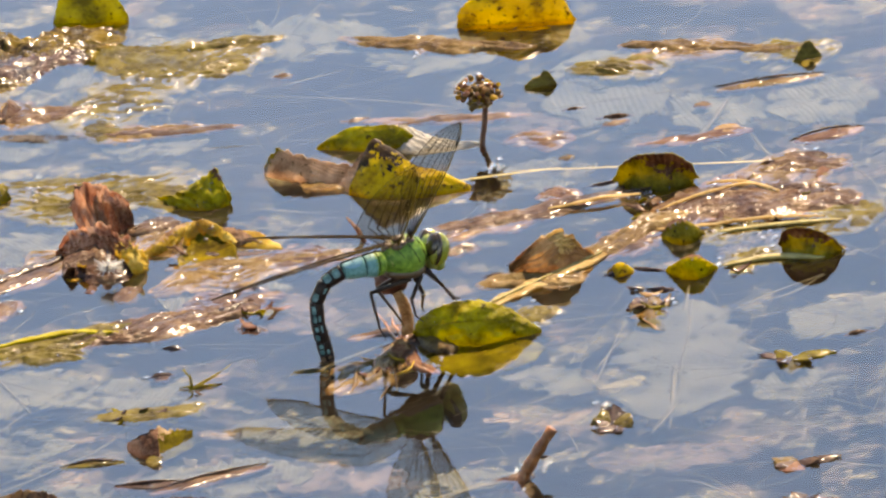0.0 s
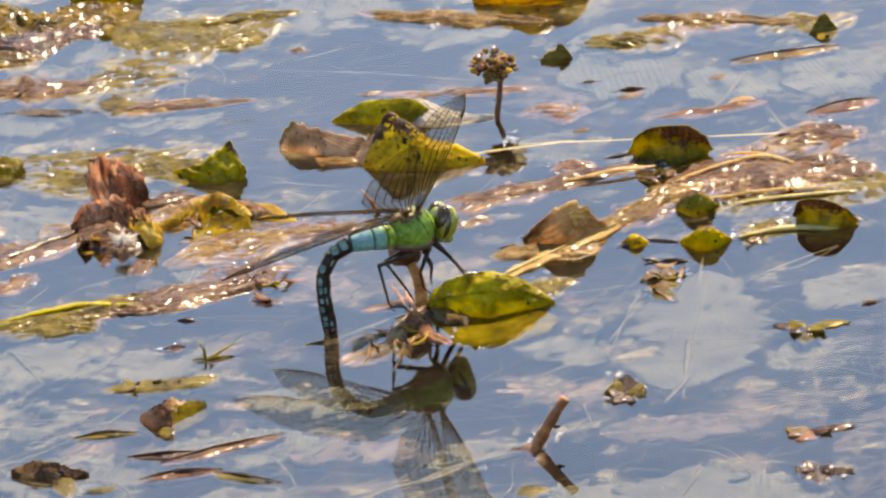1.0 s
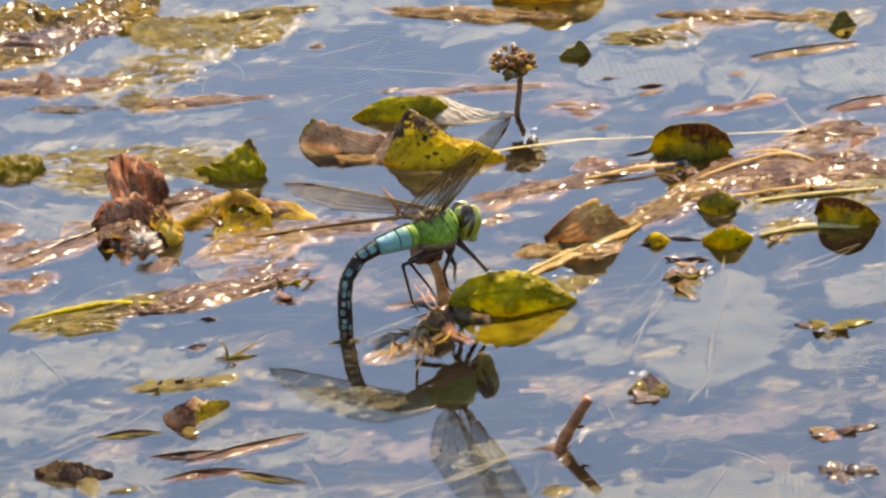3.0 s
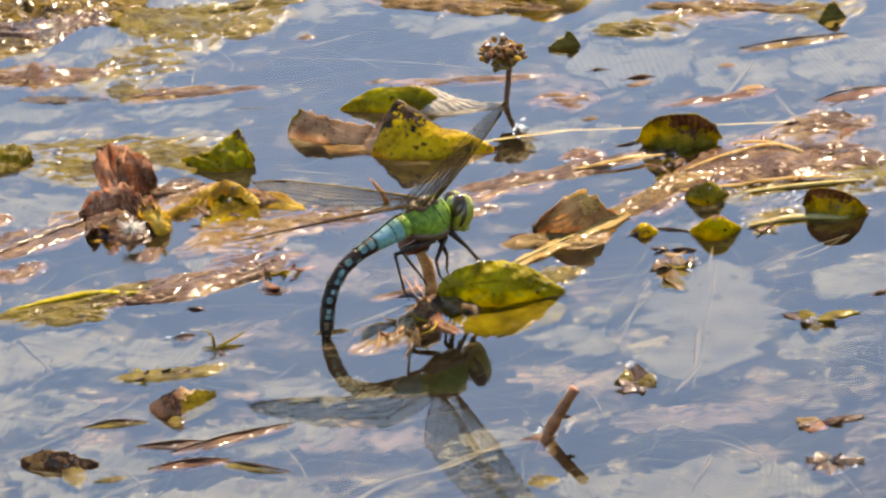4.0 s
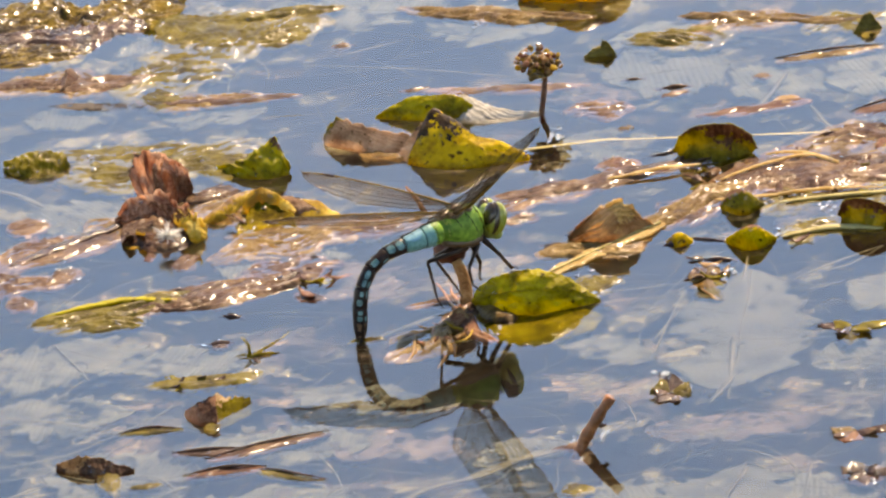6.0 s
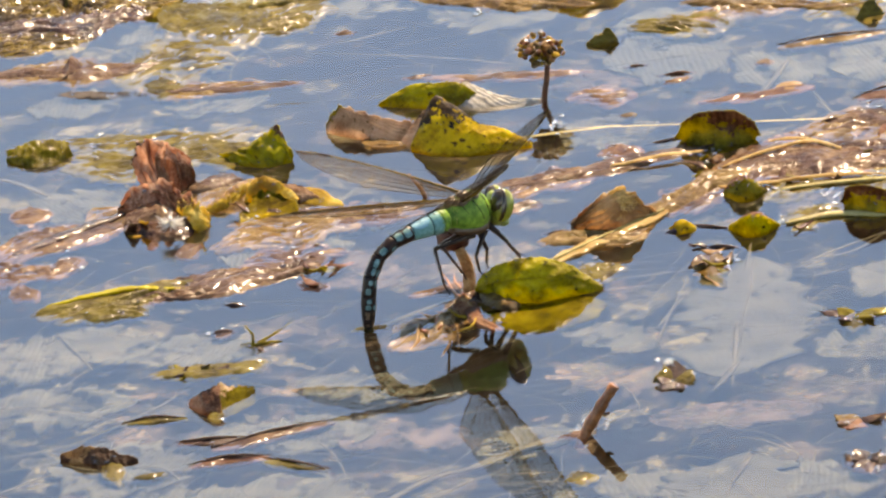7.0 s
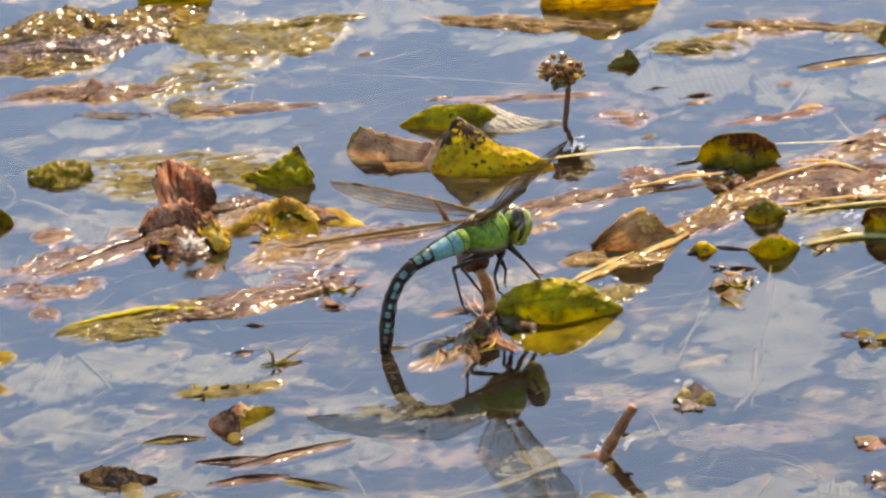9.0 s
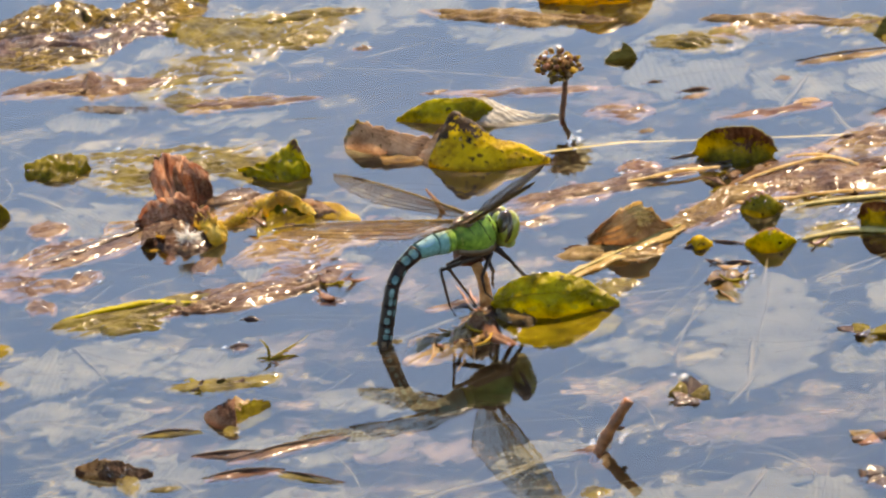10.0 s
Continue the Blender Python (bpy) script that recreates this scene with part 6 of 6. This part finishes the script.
def bud_stalk():
    foot = Vector((*(0.0067, -0.0378), 0.0))
    ob = thing("bud_stalk", "leaning brown stalk with a dark reddish withered bud", "stalk", Matrix.Translation(foot))
    bm = bmesh.new()
    tube(bm, [p - foot for p in curve_points([foot - Vector((0, 0, 0.006)), foot, (0.0065, -0.0359, 0.0070), (0.0047, -0.0341, 0.0120)], 14)], [0.0022, 0.0023, 0.0023, 0.0022, 0.0021, 0.0020, 0.0020, 0.0019, 0.0019, 0.0018, 0.0018, 0.0017, 0.0016, 0.0015], 9)
    part("stalk", bm, TAN, ob)
    bm = bmesh.new()
    c = Vector((0.0033, -0.0318, 0.0150)) - foot
    ball(bm, tuple(x / MM for x in c), (5.0, 4.0, 4.6), -20)
    for v in bm.verts:
        v.co += Vector((noise.noise(v.co * 500), noise.noise(v.co * 500 + Vector((5, 0, 0))), noise.noise(v.co * 500 + Vector((0, 5, 0))))) * 0.0010
    part("bud", bm, BUD, ob, "dark reddish withered bud")


bud_stalk()


def tangle(name, label, centre, spread, count, materials, seed, size=0.006):
    """A clump of small wet scraps, each a crinkled leaflet."""
    rnd = random.Random(seed)
    ob = thing(name, label, "weed clump", Matrix.Translation((*centre, 0.0)))
    for k in range(count):
        bm, mid = blade_mesh(size * rnd.uniform(0.6, 1.8), size * rnd.uniform(0.3, 0.8), arc=rnd.uniform(0.4, 2.0), bend=rnd.uniform(-1, 1.5), crumple=0.0012, freq=300.0, seed=seed * 50 + k, nu=10, nv=6)
        m = Matrix.Translation((rnd.gauss(0, spread[0]), rnd.gauss(0, spread[1]), rnd.uniform(-0.15, 0.45) * spread[2])) @ Euler((rnd.uniform(-0.4, 0.4), rnd.uniform(-0.4, 0.4), rnd.uniform(0, 6.3))).to_matrix().to_4x4()
        for v in bm.verts:
            v.co = m @ v.co
        part("scrap", bm, rnd.choice(materials), ob)
    return ob


def strands(name, label, centre, reach, count, materials, seed):
    """A tuft of wet fibres lying from their root over the water."""
    rnd = random.Random(seed)
    ob = thing(name, label, "weed clump", Matrix.Translation((*centre, 0.0)))
    for k in range(count):
        bm = bmesh.new()
        a, x, y, z = rnd.gauss(3.6, 1.3), rnd.gauss(0, 0.0035), rnd.gauss(0, 0.008), rnd.uniform(0.0003, 0.0022)
        n = reach * rnd.uniform(0.4, 1.3) / 6
        pts = []
        for i in range(7):
            pts.append((x, y, z))
            a += rnd.uniform(-0.5, 0.5)
            x, y, z = x + math.cos(a) * n, y + math.sin(a) * n * 2.2, z * 0.7 - 0.0001
        r = rnd.uniform(0.0002, 0.0006)
        tube(bm, pts, [r, r, r, r * 0.9, r * 0.8, r * 0.6, r * 0.3], 6)
        part("fibre", bm, rnd.choice(materials), ob)


strands("weed_clump", "orange-brown wet clump of plant fibres", (0.0032, -0.0543), 0.012, 13, (TWIG, TAN, WEED_TAN, GOLD), 11)
flat_leaf("dry_leaf", "orange-brown shredded leaf by the stalk", TAN, (0.0014, -0.0599, 0.0261, 69), 0.010, 0.0028, lumps=0.7, sink=0.4, dew=8)
awash("dry_leaf", "long tan leaf shred curving into the water", TAN, ((0.0049, -0.0440, 0.0008), (-0.0015, -0.0600, 0.0004), (-0.0140, -0.0830, -0.0010)), 0.0060, 0.0022, category="leaf", dew=4, piece="blade")
awash("dry_leaf", "rust-brown leaf shred lying in the water", BROWN, ((0.0060, -0.0470, 0.0006), (0.0085, -0.0660, 0.0003), (0.0150, -0.0760, -0.0008)), 0.0050, 0.0024, category="leaf", dew=4, piece="blade")
awash("dry_leaf", "glinting tan shred beside the green leaf", WEED_TAN, ((0.0085, -0.0440, 0.0008), (0.0160, -0.0540, 0.0006), (0.0215, -0.0560, 0.0002)), 0.0060, 0.0026, category="leaf", dew=9, piece="blade")
sheet("dry_leaf", "small rust-red leaf scrap standing by the stalk", BROWN, ((0.0000, -0.0560, 0.0), (0.0030, -0.0590, 0.0), (0.0065, -0.0575, 0.0)), ((0.0012, -0.0545, 0.0020), (0.0040, -0.0540, 0.0048), (0.0066, -0.0560, 0.0012)), crumple=0.0010, freq=400.0, rag=0.3, rim=(TAN, 0.3, 0.5, 0.5), nu=40, nv=14)
strands("weed_clump", "red-brown wet fibres below the stalk", (-0.0015, -0.0742), 0.010, 9, (TWIG, TAN, WEED_TAN), 31)
flat_leaf("dry_leaf", "wet brown leaf shred at the stalk foot", WEED, (0.0062, -0.0465, 0.0179, 52), 0.012, 0.0030, dew=14)
tangle("weed_clump", "brown scraps at the end of the weed strap", (-0.0397, -0.0025), (0.004, 0.006, 0.003), 10, (PURPLE, OLIVE, BROWN), 12)
tangle("weed_clump", "dark brown scraps in the leaf tangle", (-0.0832, 0.0529), (0.007, 0.012, 0.008), 22, (WEED, BROWN, PURPLE, GOLD), 13)
tangle("weed_clump", "small dark bits along a stem", (-0.0789, -0.0808), (0.008, 0.004, 0.002), 12, (DARK, OLIVE), 14, 0.003)
tangle("weed_clump", "wet glinting scraps of weed", (0.0806, -0.0414), (0.004, 0.010, 0.002), 12, (OLIVE, TAN, DARK), 15, 0.005)
tangle("weed_clump", "purplish wet scraps of weed", (0.1131, 0.0398), (0.014, 0.018, 0.004), 26, (PURPLE, BROWN, WEED, OLIVE), 16)
tangle("weed_clump", "wet scraps under the round leaf", (0.0844, 0.0575), (0.005, 0.010, 0.003), 12, (WEED, OLIVE), 20)


def seed_fluff():
    c = Vector((-0.0826, 0.0379, 0.0035))
    ob = thing("seed_fluff", "tuft of white downy seed fluff on the brown leaf", "seed fluff", Matrix.Translation(c))
    rnd = random.Random(8)
    bm = bmesh.new()
    for k in range(130):
        d = Vector((rnd.gauss(0, 1), rnd.gauss(0, 1), abs(rnd.gauss(0, 0.8)))).normalized() * rnd.uniform(0.002, 0.0062)
        tube(bm, [(0, 0, 0.001), d * 0.5 + Vector((0, 0, 0.0006)), d], [0.00016, 0.00012, 0.00005], 4)
    part("down", bm, WHITE, ob)


seed_fluff()


def leafy_sprig(label, centre, tips, width, materials, dew, seed):
    """A floating shoot tip: narrow pointed leaflets spreading from one node."""
    rnd = random.Random(seed)
    c = Vector((*centre, 0.0))
    ob = thing("pondweed_sprig", label, "weed sprig", Matrix.Translation(c))
    for k, tip in enumerate(tips):
        d = Vector(tip) - c
        bm, mid = blade_mesh(d.length, width * rnd.uniform(0.7, 1.3), fold=rnd.uniform(10, 30), bend=rnd.uniform(0.2, 0.8), tip=1.5, blunt=0.8, crumple=0.0006, freq=240.0, seed=seed * 9 + k, nu=18, nv=6, rag=0.15)
        turn = d.to_track_quat("X", "Z").to_matrix().to_4x4()
        for q in bm.verts:
            q.co = turn @ (q.co + Vector((d.length / 2, 0, 0.0008)))
        spots = bedew(ob, bm, dew, seed * 7 + k)
        part("leaflet", bm, rnd.choice(materials), ob)
        drops(ob, [(p, n, size * 0.8) for p, n, size in spots])


leafy_sprig("small yellow-green sprig floating on the water", (0.1186, -0.0960), ((0.1088, -0.0919, 0.0004), (0.1139, -0.0928, 0.0010), (0.1317, -0.0966, 0.0006), (0.1174, -0.1099, -0.0004), (0.1236, -0.1036, 0.0015), (0.1145, -0.1020, 0.0006)), 0.007, (WEED_GREEN, OLIVE, DARK), 3, 3)
leafy_sprig("yellowish brown sprig floating on the water", (0.1132, -0.1815), ((0.1062, -0.1782, 0.0003), (0.1067, -0.1845, 0.0002), (0.1094, -0.1884, 0.0000), (0.1263, -0.1813, 0.0008), (0.1196, -0.1844, 0.0014)), 0.008, (WEED_TAN, WEED, BROWN), 3, 4)
leafy_sprig("dark green sprig tip standing in the water", (0.0624, -0.1348), ((0.0577, -0.1348, 0.0020), (0.0597, -0.1310, 0.0035), (0.0637, -0.1289, 0.0040), (0.0687, -0.1327, 0.0020), (0.0584, -0.1415, 0.0002), (0.0641, -0.1424, 0.0002)), 0.010, (WEED_GREEN, DARK, DARK), 4, 5)
leafy_sprig("dark reddish sprig floating on the water", (0.1130, -0.2143), ((0.1069, -0.2097, 0.0005), (0.1094, -0.2108, 0.0020), (0.1234, -0.2162, 0.0010), (0.1130, -0.2244, -0.0004), (0.1172, -0.2141, 0.0020)), 0.010, (DARK, WINE, DARK), 4, 6)
leafy_sprig("wet brown-green sprig floating on the water", (0.0792, -0.0399), ((0.0735, -0.0386, 0.0006), (0.0762, -0.0353, 0.0016), (0.0828, -0.0359, 0.0014), (0.0862, -0.0383, 0.0004), (0.0795, -0.0514, 0.0002)), 0.010, (WEED_TAN, WEED_GREEN, DARK), 5, 7)


def star_sprig():
    c = Vector((*(-0.0595, -0.0650), 0.0))
    ob = thing("star_sprig", "thin forked olive weed sprig poking out of the water", "weed sprig", Matrix.Translation(c))
    for tip in ((-0.0616, -0.0603, 0.0050), (-0.0549, -0.0640, 0.0005), (-0.0634, -0.0636, 0.0003), (-0.0507, -0.0640, 0.0000), (-0.0470, -0.0460, -0.0010)):
        bm = bmesh.new()
        tube(bm, [(0, 0, 0), (Vector(tip) - c) * 0.5 + Vector((0.001, 0, 0.0005)), Vector(tip) - c], [0.0005, 0.0004, 0.00015], 6)
        part("shoot", bm, OLIVE, ob)


star_sprig()


def red_shoot():
    c = Vector((*(-0.0021, 0.0464), 0.0))
    ob = thing("dry_shoot", "thin pale reddish shoot standing in the water", "shoot", Matrix.Translation(c))
    bm = bmesh.new()
    tube(bm, [(0, 0, -0.003), Vector((-0.0051, 0.0505, 0.0030)) - c, Vector((-0.0081, 0.0547, 0.0060)) - c], [0.0009, 0.0007, 0.0002], 7)
    part("stem", bm, BROWN, ob)


red_shoot()

for at in ((0.0583, 0.1750, 0.0095, 0), (0.1444, 0.1718, 0.0086, 2)):
    leaf("pondweed_leaf", "small erect green leaf tip", WEED_GREEN, at, 0.012, rag=0.3, crumple=0.002, mid_z=0.0, roll=66, tip=1.2, blunt=1.0, belly=0.4, arc=0.5)


def foam(centre, count, spread, seed):
    rnd = random.Random(seed)
    ob = thing("bubble_cluster", "little cluster of clear bubbles on the water", "bubbles", Matrix.Translation((*centre, 0.0)), "bubble clusters")
    for k in range(count):
        d = new("bubble", DROPLET)
        d.parent = ob
        size = rnd.uniform(0.4, 1.05)
        d.matrix_basis = Matrix.Translation((rnd.gauss(0, spread), rnd.gauss(0, spread * 2.2), 0.0002)) @ Matrix.Diagonal((size, size, size * 1.4, 1))


for k, (centre, count, spread) in enumerate((((0.0086, -0.0354), 16, 0.003), ((0.0443, -0.0333), 9, 0.003), ((0.0348, -0.1684), 6, 0.003), ((0.0159, -0.0624), 4, 0.002), ((0.1058, 0.0244), 6, 0.002), ((-0.0483, 0.0371), 8, 0.006), ((-0.0935, 0.0731), 8, 0.003), ((0.0857, 0.0639), 12, 0.003), ((0.0378, 0.0948), 6, 0.003), ((0.0209, 0.2222), 4, 0.002), ((-0.0640, 0.2460), 46, 0.0050), ((-0.0800, 0.1990), 12, 0.003), ((-0.1080, 0.1290), 10, 0.0022), ((0.0845, 0.0610), 14, 0.0022))):
    foam(centre, count, spread, 40 + k)
for k, (centre, count, spread) in enumerate((((-0.1153, 0.0250), 12, 0.0022), ((-0.0955, 0.0560), 12, 0.0022), ((0.0560, 0.0685), 9, 0.002), ((0.0405, 0.0998), 8, 0.0016), ((0.0829, 0.0650), 18, 0.0022), ((0.1063, 0.0222), 8, 0.002), ((0.0838, -0.0404), 10, 0.002), ((0.1187, 0.0061), 9, 0.0022), ((0.1357, 0.0809), 10, 0.0022), ((0.0404, -0.1624), 7, 0.0014), ((0.0331, -0.1623), 9, 0.0016), ((0.1023, -0.0089), 6, 0.0014), ((0.1179, -0.0967), 4, 0.0010), ((0.1150, -0.2153), 9, 0.0016), ((0.0612, -0.1179), 6, 0.0014), ((-0.0683, -0.0495), 5, 0.0014))):
    foam(centre, count, spread, 80 + k)


def leaf_tip(x, y, length, turn, material, label):
    """A sliver of a drowned leaf whose edge curls clear of the water."""
    c, s = math.cos(math.radians(turn)) * length * 0.75, math.sin(math.radians(turn)) * length * 0.75
    awash("leaf_tip", label, material, ((x - c, y - s, -0.0006), (x, y, 0.0004), (x + c, y + s, -0.0006)), 0.0021, 0.0014, ends=1.6, group="leaf tips", category="leaf tip", dew=2, piece="blade")


for x, y, length, turn in ((-0.0683, -0.0500, 0.0060, 0), (-0.0645, -0.0282, 0.0060, -25), (0.0710, -0.0080, 0.0060, 0), (0.0818, -0.0066, 0.0115, -30), (0.1389, -0.0055, 0.0080, -39), (0.0430, 0.0120, 0.0060, 0), (0.0836, -0.0258, 0.0090, -18), (0.0732, 0.0756, 0.0100, 11), (0.0364, 0.0022, 0.0095, -27)):
    leaf_tip(x, y, length, turn, DARK, "dark curled tip of a drowned leaf")
for x, y, length, turn in ((0.1244, 0.0769, 0.0080, 6), (0.1396, -0.0819, 0.0065, 8), (-0.0239, 0.2150, 0.0056, 3), (0.0797, 0.1373, 0.0090, -3), (0.0675, 0.1503, 0.0055, -2)):
    leaf_tip(x, y, length, turn, WINE, "brown curled tip of a drowned leaf")


motions()
